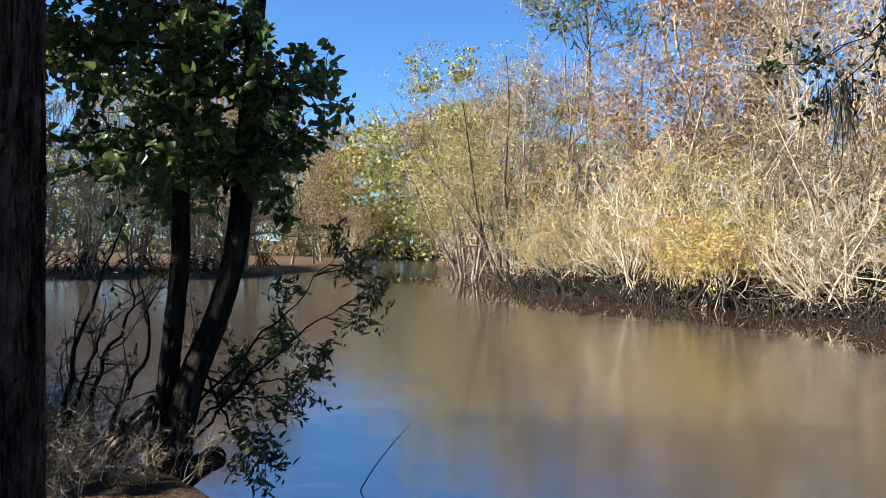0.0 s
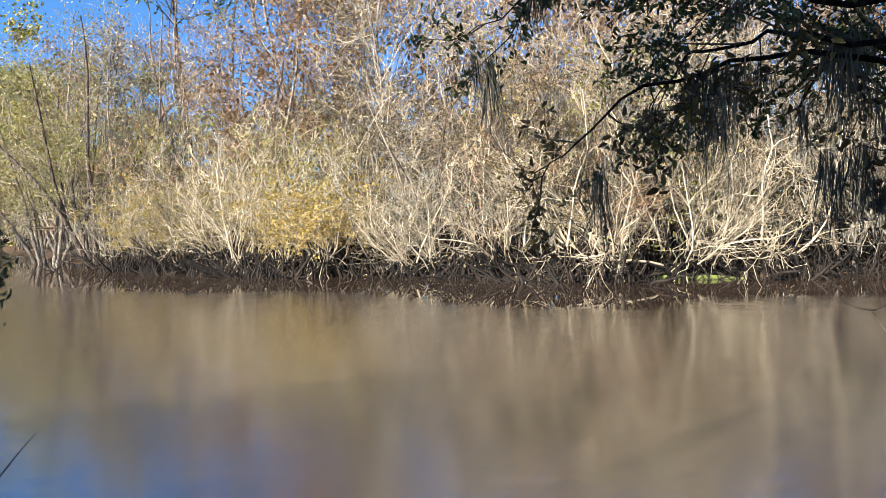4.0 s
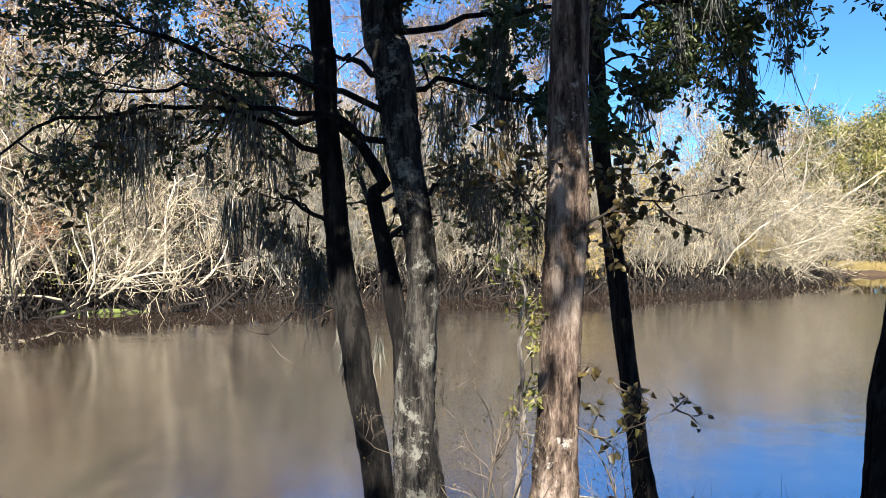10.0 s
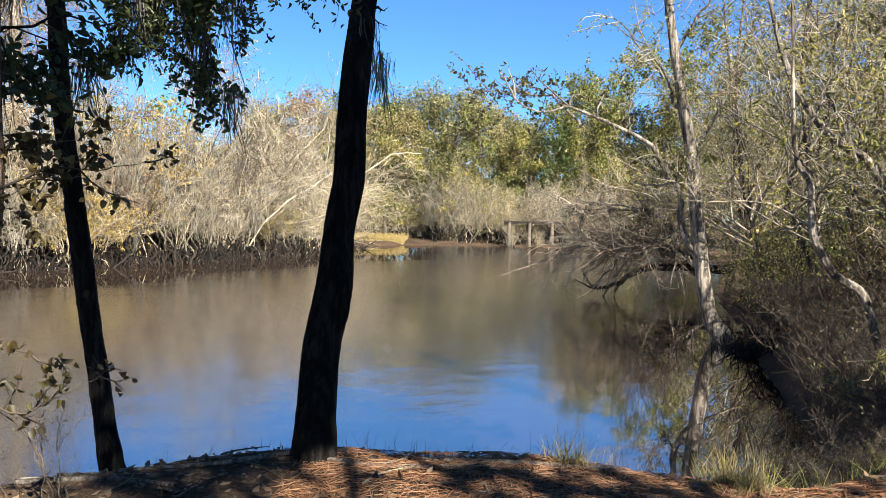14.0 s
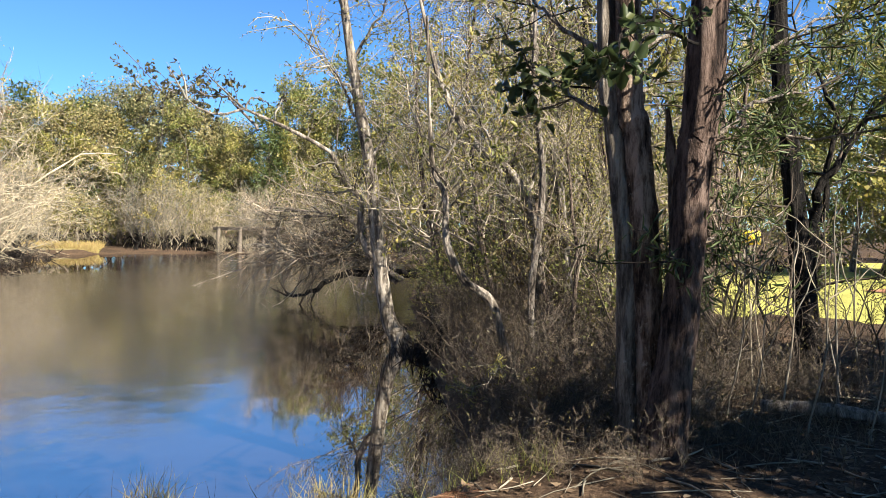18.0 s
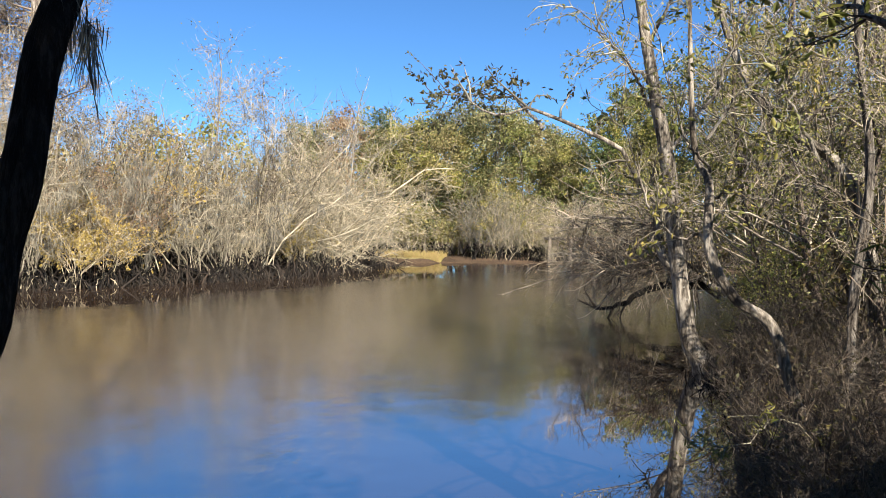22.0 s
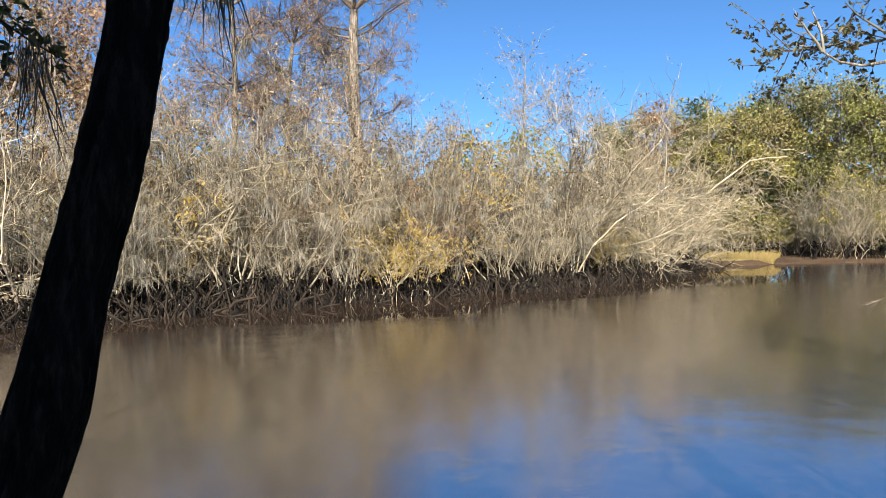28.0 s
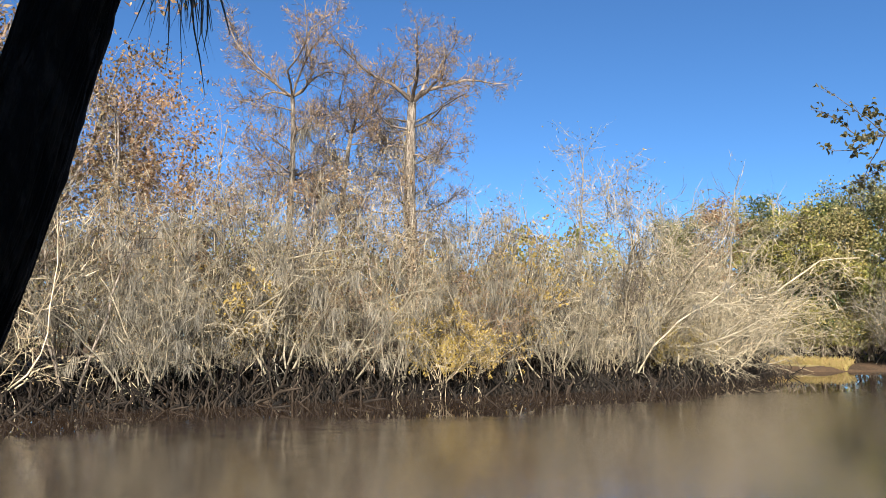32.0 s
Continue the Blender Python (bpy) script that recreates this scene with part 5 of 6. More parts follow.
limb(pale, [(-1.07, 3.55, 2.4), (-1.27, 3.45, 2.6), (-1.47, 3.35, 2.5)], 0.008, 80, TD, TD, M["leaf_brown"], 150, 0.05, 8, 0.35, 4, 0.16, narrow=0.7)
limb(slim, [(-1.8, 5.68, 4.4), (-1.5, 5.9, 4.7), (-1.2, 6.0, 4.5), (-0.9, 6.1, 4.0)], 0.03, 81, BD, TD, LD, 1950, 0.062, 13, 0.8, 7, 0.3, 4, 0.05)
limb(slim, [(-1.8, 5.68, 4.0), (-1.3, 5.7, 4.2), (-0.9, 5.8, 4.0), (-0.6, 5.8, 3.5)], 0.03, 82, BD, TD, LD, 1690, 0.062, 12, 0.7, 7, 0.3, 4, 0.06)
limb(leaning, [(0.42, 6.3, 3.97), (0.5, 6.28, 3.98), (0.56, 6.28, 4.02)], 0.022, 83, BD, TD, None, subs=2, sub=0.05, twigs=1, fine=0.03)
limb(leaning, [(0.45, 6.2, 3.9), (0.51, 6.2, 3.85), (0.52, 6.18, 3.55)], 0.006, 84, BD, TD, None, subs=6, sub=0.15, twigs=3, fine=0.1, moss=3)
for k, (x, y) in enumerate([(-1.45, 3.42), (-1.34, 3.55), (-0.8, 4.0)]):
    put("sapling", x, y, 70 * k, 0.36 - 0.05 * k)

# the leafy tree and the pine by the water on the far side of the landing
ivy = near_tree("leafy_tree", "two-stemmed tree with dark green leaves over its roots", [(-4.06, -2.92, 0.35), (-4.15, -2.8, 1.22), (-4.27, -2.63, 1.79), (-4.33, -2.53, 2.25), (-4.36, -2.48, 2.87), (-4.38, -2.44, 3.5), (-4.4, -2.41, 4.13), (-4.5, -2.3, 7)],
                [0.13, 0.1, 0.085, 0.08, 0.075, 0.07, 0.065, 0.03], BD, 36, flare=0.5)
part("trunk", bole([tuple(np.array(p) - np.array((-4.06, -2.92, 0.35))) for p in [(-4.0, -3.0, 0.4), (-4.08, -2.95, 1.02), (-4.11, -2.9, 1.63), (-4.14, -2.86, 2.24), (-4.13, -2.85, 2.86), (-4.17, -2.77, 3.51), (-4.38, -2.44, 3.95)]],
     [0.09, 0.075, 0.07, 0.065, 0.06, 0.055, 0.04], 37), BD, ivy, smooth=True)
GL = M["leaf_ivy"]
rng = np.random.default_rng(90)
for k in range(46):
    z = rng.uniform(2.6, 5.4)
    x0, y0 = (-4.3, -2.6) if k % 2 else (-4.12, -2.87)
    a0 = rng.uniform(0, 2 * np.pi)
    dx, dy, dz = 0.7 * math.cos(a0), -0.5 + 1.05 * math.sin(a0), rng.uniform(-0.3, 0.3)
    reach = rng.uniform(0.6, 1.45)
    limb(ivy, [(x0, y0, z), (x0 + dx * reach * 0.5, y0 + dy * reach * 0.5, z + dz * 0.7 + 0.1), (x0 + dx * reach, y0 + dy * reach, z + dz)], 0.014, 430 + k, BD, TD, GL, 190, 0.085, 9, 0.45, 5, 0.2, droop=0.03, narrow=0.62)
for k, (tx, ty, tz) in enumerate([(-4.93, -2.16, 1.7), (-5.1, -1.7, 1.95), (-4.9, -1.9, 2.35), (-4.8, -2.3, 1.1), (-5.0, -2.1, 1.4), (-4.6, -2.4, 0.75)]):
    limb(ivy, [(-4.2, -2.75, 0.9 + 0.12 * k), ((tx - 4.2) / 2, (ty - 2.75) / 2, tz * 0.55 + 0.5), (tx, ty, tz)], 0.012, 130 + k, BD, TD, M["leaf_dark"], 260, 0.07, 9, 0.4, 5, 0.2, droop=0.02, narrow=0.35)
for k in range(9):
    a0 = rng.uniform(-0.6, 0.9)
    limb(ivy, [(-4.0 + 0.1 * rng.normal(), -3.0 + 0.1 * rng.normal(), 0.95 + 0.25 * rng.random()), (-3.9 - 0.4 * a0, -3.3 - 0.25 * rng.random(), 0.75), (-3.8 - 0.9 * a0, -3.7 - 0.5 * rng.random(), 0.45)], 0.026, 150 + k, M["bark_dark2"], M["twig_dark"], None, subs=6, sub=0.4, twigs=3, fine=0.2)
for k, (x, y, tz, dx) in enumerate([(-4.19, -4.08, 2.5, -0.2), (-4.4, -3.7, 2.0, 0.1), (-4.0, -3.9, 1.8, -0.25), (-4.5, -3.4, 1.7, 0.2), (-4.7, -4.2, 2.2, -0.1)]):
    ob = thing("bare_bush_stem", "bent bare dark shrub stem by the water", "shrub", "stems by the water", pose(x, y, gz(x, y)))
    limb(ob, [(x, y, gz(x, y) - 0.05), (x - 0.05, y + 0.1, 0.5 + tz * 0.3), (x - 0.2, y + 0.22, tz * 0.75), (x - 0.2 + dx, y + 0.2, tz)], 0.03, 170 + k, BD, TD, M["leaf_brown"], 40, 0.06, 9, 0.5, 4, 0.25)
stump = near_tree("tree_stump", "short broken dark stump at the water's edge", [(-4.3, -3.2, 0.3), (-4.38, -2.95, 0.55), (-4.42, -2.72, 0.7), (-4.43, -2.66, 0.73)], [0.1, 0.09, 0.085, 0.02], BD, 38, rings=20)
for x, y, sz in [(-3.7, -4.3, 0.6), (-4.1, -4.0, 0.7), (-4.4, -3.5, 0.55), (-3.6, -3.6, 0.6), (-4.6, -4.3, 0.7), (-3.9, -3.3, 0.5), (-3.4, -3.0, 0.5), (-3.8, -2.7, 0.45), (-4.9, -4.9, 0.7)]:
    put("thicket_dark" if x < -3.8 else "thicket", x, y, 99 * x + 40 * y, sz)
pine_near = near_tree("near_pine", "thick pine trunk with deep plated bark", [(-2.3, -2.6, 0.5), (-2.28, -2.56, 2.3), (-2.25, -2.53, 3.6), (-2.2, -2.5, 9)], [0.21, 0.18, 0.17, 0.1], M["bark_pine"], 39, flare=0.15)
ridges(pine_near, [(-2.3, -2.6, 0.5), (-2.28, -2.56, 2.3), (-2.25, -2.53, 3.6), (-2.2, -2.5, 9)], [0.215, 0.185, 0.175, 0.1], 520, 1500, M["bark_pine"], 0.014)

# wooded bank: large trunks
WB = "trees on the wooded bank"
twin = near_tree("twin_tree", "grey lichened trunk on the wooded bank", [(5.28, 5.36, 0.6), (5.25, 5.37, 1.42), (5.23, 5.39, 2.19), (5.13, 5.43, 3.13), (5.07, 5.46, 3.89), (5.0, 5.5, 8)], [0.12, 0.085, 0.08, 0.075, 0.07, 0.04], M["bark_white"], 201, group=WB, flare=0.5)
reddish = near_tree("reddish_tree", "reddish-brown trunk with a sunlit streak", [(5.39, 5.28, 0.6), (5.36, 5.29, 1.63), (5.32, 5.31, 2.38), (5.24, 5.34, 3.13), (5.19, 5.36, 3.65), (5.1, 5.4, 8)], [0.14, 0.11, 0.105, 0.1, 0.095, 0.05], M["bark_pale"], 202, group=WB, flare=0.4)
p2 = near_tree("rough_tree", "thick rough-barked trunk with spreading roots", [(5.3, 5.05, 0.55), (5.4, 5.0, 1.49), (5.45, 4.97, 2.21), (5.48, 4.95, 2.92), (5.53, 4.92, 3.58), (5.7, 4.8, 8)], [0.17, 0.125, 0.12, 0.12, 0.125, 0.07], M["bark_pine"], 203, group=WB, flare=0.5)
near_tree("broken_tree", "broken reddish snag with a splintered top", [(5.45, 5.2, 0.6), (5.52, 5.19, 1.8), (5.5, 5.2, 2.65), (5.47, 5.22, 2.95), (5.44, 5.23, 3.26)], [0.07, 0.055, 0.05, 0.04, 0.012], M["bark_pale"], 204, group=WB)
near_tree("dark_tree", "dark straight trunk before the lawn", [(10.87, 12.59, 0.6), (10.91, 12.56, 1.97), (10.94, 12.54, 3.46), (10.95, 12.53, 5.42), (10.9, 12.5, 10)], [0.2, 0.15, 0.14, 0.13, 0.06], BD, 205, group=WB)
for k in range(4):
    limb(twin, [(5.1, 5.44, 3.2 + 0.45 * k), (4.9 - 0.2 * k, 5.9, 3.6 + 0.5 * k), (4.7 + 0.3 * k, 6.5, 3.9 + 0.6 * k)], 0.022, 410 + k, M["bark_grey"], TD, M["leaf_olive"], 200, 0.06, 10, 0.6, 6, 0.3)
    limb(reddish, [(5.22, 5.35, 3.1 + 0.5 * k), (5.6 + 0.2 * k, 5.7, 3.5 + 0.5 * k), (6.1 - 0.3 * k, 6.3, 3.8 + 0.5 * k)], 0.022, 420 + k, M["bark_grey"], TD, M["leaf_olive"], 200, 0.06, 10, 0.6, 6, 0.3)
q2 = near_tree("dark_tree", "dark forked trunk before the lawn", [(8.72, 7.42, 0.6), (8.7, 7.42, 1.21), (8.61, 7.51, 2.34), (8.52, 7.58, 3.34), (8.41, 7.67, 4.6), (8.3, 7.8, 9)], [0.15, 0.13, 0.11, 0.1, 0.1, 0.05], BD, 206, group=WB)
limb(q2, [(8.72, 7.42, 1.1), (8.87, 7.46, 2.16), (8.96, 7.37, 2.88), (9.3, 7.1, 3.7), (9.8, 6.8, 5)], 0.085, 207, BD, TD, M["needle"], 800, 0.12, 10, 0.9, 6, 0.4, narrow=0.12)
limb(q2, [(8.74, 7.5, 1.2), (8.95, 7.8, 2.3), (9.1, 8.0, 3.8), (9.2, 8.1, 5.2)], 0.06, 208, BD, TD, M["needle"], 800, 0.12, 10, 0.9, 6, 0.4, narrow=0.12)
for k, (a0, b0, c0) in enumerate([((6.16, 5.74, 3.28), (6.74, 5.3, 3.19), (7.6, 4.7, 3.15)), ((5.5, 4.95, 3.0), (6.3, 5.2, 3.5), (7.2, 5.4, 3.6)), ((5.55, 4.9, 3.4), (6.0, 4.8, 3.9), (6.8, 4.9, 4.2)), ((5.5, 4.95, 2.4), (6.0, 5.3, 2.3), (6.7, 5.9, 1.9)), ((5.45, 4.97, 2.2), (6.3, 6.0, 2.5), (7.2, 6.6, 2.6))]):
    limb(p2, [(5.48, 4.95, a0[2] - 0.1), a0, b0, c0], 0.028, 210 + k, M["bark_grey"], TD, M["needle"], 500, 0.1, 11, 0.6, 6, 0.3, narrow=0.14)
for k, (a0, b0) in enumerate([((3.37, 3.51, 2.95), (3.6, 3.44, 3.05)), ((3.63, 3.44, 3.11), (3.9, 3.37, 3.2))]):
    limb(p2, [(5.5, 4.95, 3.7), (4.7, 4.2, 3.6), (4.1, 3.6, 3.35), b0, a0], 0.012, 220 + k, BD, TD, LD, 120, 0.07, 7, 0.25, 4, 0.12, narrow=0.6)
s1 = near_tree("white_tree", "pale slanting tree growing out of the water", [(6.05, 15.3, -0.3), (5.98, 15.31, 0.12), (5.75, 15.35, 0.55), (5.56, 15.39, 1.74), (5.35, 15.43, 3.57), (5.1, 15.47, 4.95), (4.85, 15.51, 6.52), (4.6, 15.6, 9)], [0.22, 0.2, 0.15, 0.14, 0.12, 0.1, 0.08, 0.03], M["bark_white"], 230, group=WB)
WT = M["twig_grey"]
limb(s1, [(5.5, 15.4, 1.62), (5.15, 15.62, 2.05), (5.08, 15.64, 2.9), (4.95, 15.6, 3.02), (4.19, 15.6, 3.68), (3.25, 15.66, 4.15), (2.45, 15.66, 4.36), (1.6, 16.0, 4.7)], 0.08, 231, M["bark_white"], WT, M["leaf_brown"], 260, 0.09, 16, 0.9, 6, 0.35)
limb(s1, [(3.25, 15.66, 4.15), (2.6, 16.2, 4.75), (1.8, 16.6, 5.1), (1.0, 16.8, 4.9)], 0.03, 232, M["bark_grey"], M["twig_dark"], M["leaf_clump"], 620, 0.085, 20, 0.9, 6, 0.4, narrow=0.6)
for k, (a0, b0) in enumerate([((5.1, 15.5, 4.9), (3.6, 15.2, 6.4)), ((5.0, 15.5, 5.6), (5.6, 14.6, 7.4)), ((5.3, 15.4, 3.6), (6.5, 15.9, 5.6)), ((4.9, 15.5, 6.3), (3.9, 16.0, 8.2)), ((5.2, 15.5, 4.4), (4.2, 14.4, 5.6)), ((4.8, 15.5, 6.9), (5.5, 16.0, 8.6))]):
    mid = tuple((np.array(a0) + np.array(b0)) / 2 + np.array([0.1, 0.1, -0.15]))
    limb(s1, [a0, mid, b0], 0.04, 235 + k, M["bark_white"], WT, M["leaf_olive"], 520, 0.05, 13, 0.9, 7, 0.35)
s2 = near_tree("white_sapling", "pale crooked leaning trunk on the water's edge", [(5.55, 7.46, 0.35), (5.36, 7.54, 0.8), (5.17, 7.61, 1.17), (5.03, 7.66, 1.65), (4.77, 7.74, 1.86), (4.6, 7.8, 2.23), (4.63, 8.0, 2.72), (4.54, 8.19, 3.11), (4.5, 8.3, 4.6)], [0.05, 0.043, 0.04, 0.04, 0.038, 0.035, 0.03, 0.025, 0.012], M["bark_white"], 245, group=WB)
for k, b0 in enumerate([(3.9, 8.0, 3.6), (5.2, 8.3, 3.9), (4.2, 8.6, 4.4), (5.4, 8.0, 2.6), (5.1, 7.9, 4.8)]):
    limb(s2, [(4.6, 8.0, 2.3 + 0.25 * k), (4.6 + (b0[0] - 4.6) * 0.5, 8.0, 2.5 + 0.3 * k), b0], 0.014, 246 + k, M["bark_white"], WT, M["leaf_olive"], 120, 0.06, 9, 0.5, 6, 0.25)
limb(s2, [(5.36, 7.54, 0.8), (4.9, 7.0, 1.2), (4.5, 6.7, 1.05), (4.2, 6.6, 0.95)], 0.008, 253, WT, WT, M["leaf_olive"], 200, 0.05, 9, 0.3, 5, 0.15, narrow=0.25)
for x, y, kind, sz in [(7.7, 11.75, "wood1", 0.8), (7.5, 13.6, "wood2", 0.8), (8.4, 15.4, "wood1", 0.95), (7.9, 17.6, "wood2", 0.9), (9.3, 13.86, "wood2", 1.0), (8.9, 18.9, "wood1", 1.0), (10.2, 16.2, "wood1", 1.0), (9.2, 21.5, "wood2", 1.0), (10.8, 20, "wood1", 1.1), (7.2, 10.1, "wood1", 0.6), (9.6, 11.2, "wood2", 0.75), (11.5, 24, "wood1", 1.1), (12.6, 18, "wood2", 1.0), (11.2, 28, "wood2", 1.1), (14, 33, "wood1", 1.2), (12.2, 14.8, "wood1", 0.9), (15.5, 40, "wood2", 1.2), (17, 46, "wood1", 1.2), (8.6, 24.5, "wood1", 0.8), (6.6, 8.9, "wood1", 0.45)]:
    put(kind, x, y, 37 * x + 91 * y, sz)
rng = np.random.default_rng(91)
for _ in range(17):
    x, y = rng.uniform(5.9, 10.5), rng.uniform(4.6, 11.5)
    if bank_distance(np.array([x]), np.array([y]))[0] > 0.15:
        put("sapling", x, y, rng.uniform(0, 360), rng.uniform(0.35, 0.95))
for _ in range(46):
    x, y = rng.uniform(4.6, 12.5), rng.uniform(6.2, 17)
    d0 = bank_distance(np.array([x]), np.array([y]))[0]
    if 0.0 < d0 < 2.6:
        put("brush", x, y, rng.uniform(0, 360), rng.uniform(0.4, 0.8))

for _ in range(30):
    x, y = rng.uniform(6.8, 13), rng.uniform(8.5, 24)
    if bank_distance(np.array([x]), np.array([y]))[0] > 0.4 and x - 2.3 < 0.62 * (y - 0.4):
        put("holly" if rng.random() < 0.55 else "holly2", x, y, rng.uniform(0, 360), rng.uniform(0.6, 1.1))
row([(7.9, 18.5), (7.0, 15.0), (6.5, 12.5)], 1.5, -0.2, 0.3, ["roots"], 0.45, 70)
row([(6.0, 12.6), (5.5, 10.3), (5.15, 8.6), (4.75, 7.2), (4.3, 6.3)], 0.6, 0.35, 0.25, ["brush"], 0.6, 71)
rng = np.random.default_rng(191)
for _ in range(120):
    x, y = rng.uniform(4.3, 9.5), rng.uniform(5.4, 14.5)
    d0 = bank_distance(np.array([x]), np.array([y]))[0]
    if (0.6 if y > 6.6 else 0.15) < d0 < 3.4 and not (x < 5.6 and y < 5.7):
        put("thicket" if rng.random() < 0.2 and y > 9 else "thicket_dark", x, y, rng.uniform(0, 360), rng.uniform(0.55, 1.0) * (0.75 if d0 < 0.6 else 1.0))
for x, y, sz in [(3.75, 5.2, 0.3), (3.95, 5.35, 0.38), (4.2, 5.6, 0.4), (4.5, 5.95, 0.5), (4.4, 5.3, 0.42), (4.9, 6.4, 0.5), (4.7, 5.1, 0.4), (5.1, 6.0, 0.5), (5.0, 4.7, 0.4), (5.9, 5.2, 0.5)]:
    put("thicket_dark", x, y, 90 * x + 77 * y, sz)
for x, y, sz in [(5.95, 14.5, 0.34), (6.15, 13.9, 0.36), (6.35, 14.4, 0.42), (6.25, 13.2, 0.3), (6.5, 13.5, 0.4)]:
    put("roots", x, y, 77 * x, sz)
near_tree("dark_tree", "straight dark trunk deeper in the wood", [(8.94, 13.24, 0.6), (8.95, 13.2, 2.5), (8.9, 13.2, 4.5), (8.8, 13.2, 8)], [0.14, 0.115, 0.11, 0.06], BD, 501, group=WB)
near_tree("dark_tree", "straight dark trunk deeper in the wood", [(10.37, 11.69, 0.6), (10.45, 11.7, 2.2), (10.6, 11.75, 4.2), (10.7, 11.8, 8)], [0.17, 0.13, 0.12, 0.06], M["bark_dark2"], 502, group=WB)
arching = near_tree("crooked_tree", "grey crooked trunk arching over the undergrowth", [(6.95, 10.7, 0.6), (6.9, 10.65, 1.5), (6.75, 10.6, 2.4), (6.45, 10.6, 3.1), (5.85, 10.7, 3.6), (5.4, 10.8, 4.4), (5.1, 10.9, 5.6)], [0.09, 0.075, 0.07, 0.06, 0.05, 0.04, 0.02], M["bark_white"], 503, group=WB)
for k, b0 in enumerate([(6.1, 11.4, 4.4), (7.3, 10.9, 4.6), (5.2, 10.2, 4.6), (7.5, 10.2, 3.6)]):
    limb(arching, [(6.8 - 0.25 * k, 10.62, 2.3 + 0.4 * k), ((6.6 + b0[0]) / 2, (10.6 + b0[1]) / 2, 3.0 + 0.4 * k), b0], 0.025, 510 + k, M["bark_white"], WT, M["leaf_olive"], 420, 0.055, 12, 0.8, 7, 0.3)
near_tree("crooked_tree", "grey leaning trunk in the undergrowth", [(7.5, 10.9, 0.6), (7.45, 10.95, 1.8), (7.3, 11.0, 3.2), (7.0, 11.2, 5.0), (6.8, 11.4, 7)], [0.08, 0.065, 0.06, 0.05, 0.02], M["bark_white"], 504, group=WB)
near_tree("crooked_tree", "slim grey trunk in the undergrowth", [(6.2, 9.2, 0.5), (6.15, 9.25, 1.6), (6.3, 9.3, 2.9), (6.2, 9.4, 4.4), (6.3, 9.5, 6)], [0.05, 0.042, 0.04, 0.03, 0.015], M["bark_grey2"], 505, group=WB)
KINDS["stick"] = lambda: bare_stick(450, 1.5)


def bare_stick(seed, height):
    """A thin bare upright stem with one side shoot."""
    rng = np.random.default_rng(seed)
    ob = thing("bare_sapling", "thin pale leafless sapling stem in the undergrowth", "sapling", "bare stems in the undergrowth")
    pts = strands(rng, np.array([[0, 0, -0.05]]), np.array([[0.08, 0.05, 1.0]]), np.array([height]), 9, 0.09, 0.02)
    part("stem", Geo().tubes(pts, taper(np.array([0.009]), 9, 0.35), 6), M["twig_mid"], ob, smooth=True)
    for k in (4, 6):
        side = strands(rng, pts[:, k], np.array([[0.5 - 0.2 * k, 0.4, 0.8]]), np.array([0.35 * height]), 6, 0.12, 0.05)
        part("shoot", Geo().tubes(side, taper(np.array([0.006]), 6, 0.4), 5), M["twig_grey"], ob, smooth=True)
    return ob


for x, y, sz in [(6.3, 5.4, 0.9), (6.5, 5.9, 1.1), (6.7, 5.2, 1.0), (6.9, 5.7, 1.2), (7.1, 6.3, 0.9), (7.4, 5.6, 1.3), (7.5, 6.6, 1.0), (7.9, 6.1, 1.2), (8.1, 5.4, 1.0), (8.4, 6.4, 1.3), (6.1, 6.2, 0.9), (5.8, 6.6, 0.8), (8.6, 5.8, 1.1), (7.0, 4.9, 0.8), (5.6, 6.1, 0.7)]:
    put("stick", x, y, 97 * x + 53 * y, sz)
stick = thing("driftwood_stick", "thin bare stick standing bent in the water", "stick", at=pose(-6.1, -2.3, -0.1))
part("stem", Geo().tubes(curve_through([(0, 0, 0), (0.06, 0.2, 0.32), (0.12, 0.42, 0.6), (0.17, 0.6, 0.8)], 10)[None], taper(np.array([0.007]), 10, 0.4), 6), M["bark_dark"], stick, smooth=True)
near_tree("fallen_log", "half-sunk log with bright green moss by the bank", [(-23.2, 11.9, 0.0), (-22.6, 12.9, 0.05), (-22.0, 13.9, 0.05), (-21.6, 14.8, 0.0)], [0.05, 0.09, 0.09, 0.04], M["mossy"], 282, group="dead logs", flare=0, rings=24)
# fallen tree lying in the water with its tangle of branches
brushy = thing("fallen_tree", "fallen dead tree, grey branches tangled in the water", "tree", at=pose(7.6, 24.8, 0))
for k in range(12):
    tx, tz = rng.uniform(3.2, 5.2), rng.uniform(0.5, 2.9)
    ty = 24.8 + rng.normal() * 1.1
    limb(brushy, [(8.2, 24.8 + rng.normal() * 0.4, 0.7), (6.6, 24.8 + (ty - 24.8) * 0.5, 0.9 + tz * 0.6), (tx, ty, tz)], 0.075, 260 + k, M["bark_grey2"], M["twig_mid" if k % 3 else "twig_inner"], M["leaf_dry"], 120, 0.07, 24, 1.5, 14, 0.7, droop=0.03, thin=0.007)
limb(brushy, [(9.0, 24.6, 0.9), (6.5, 24.3, 0.9), (5.2, 24.0, 0.25), (4.6, 23.9, -0.1)], 0.15, 275, BD, TD, None, subs=6, sub=0.8, twigs=4, fine=0.4)

# old timber jetty on the far shore
jetty = thing("timber_jetty", "weathered timber jetty on posts at the far shore", "jetty", at=pose(5.4, 63.2, 0.25))


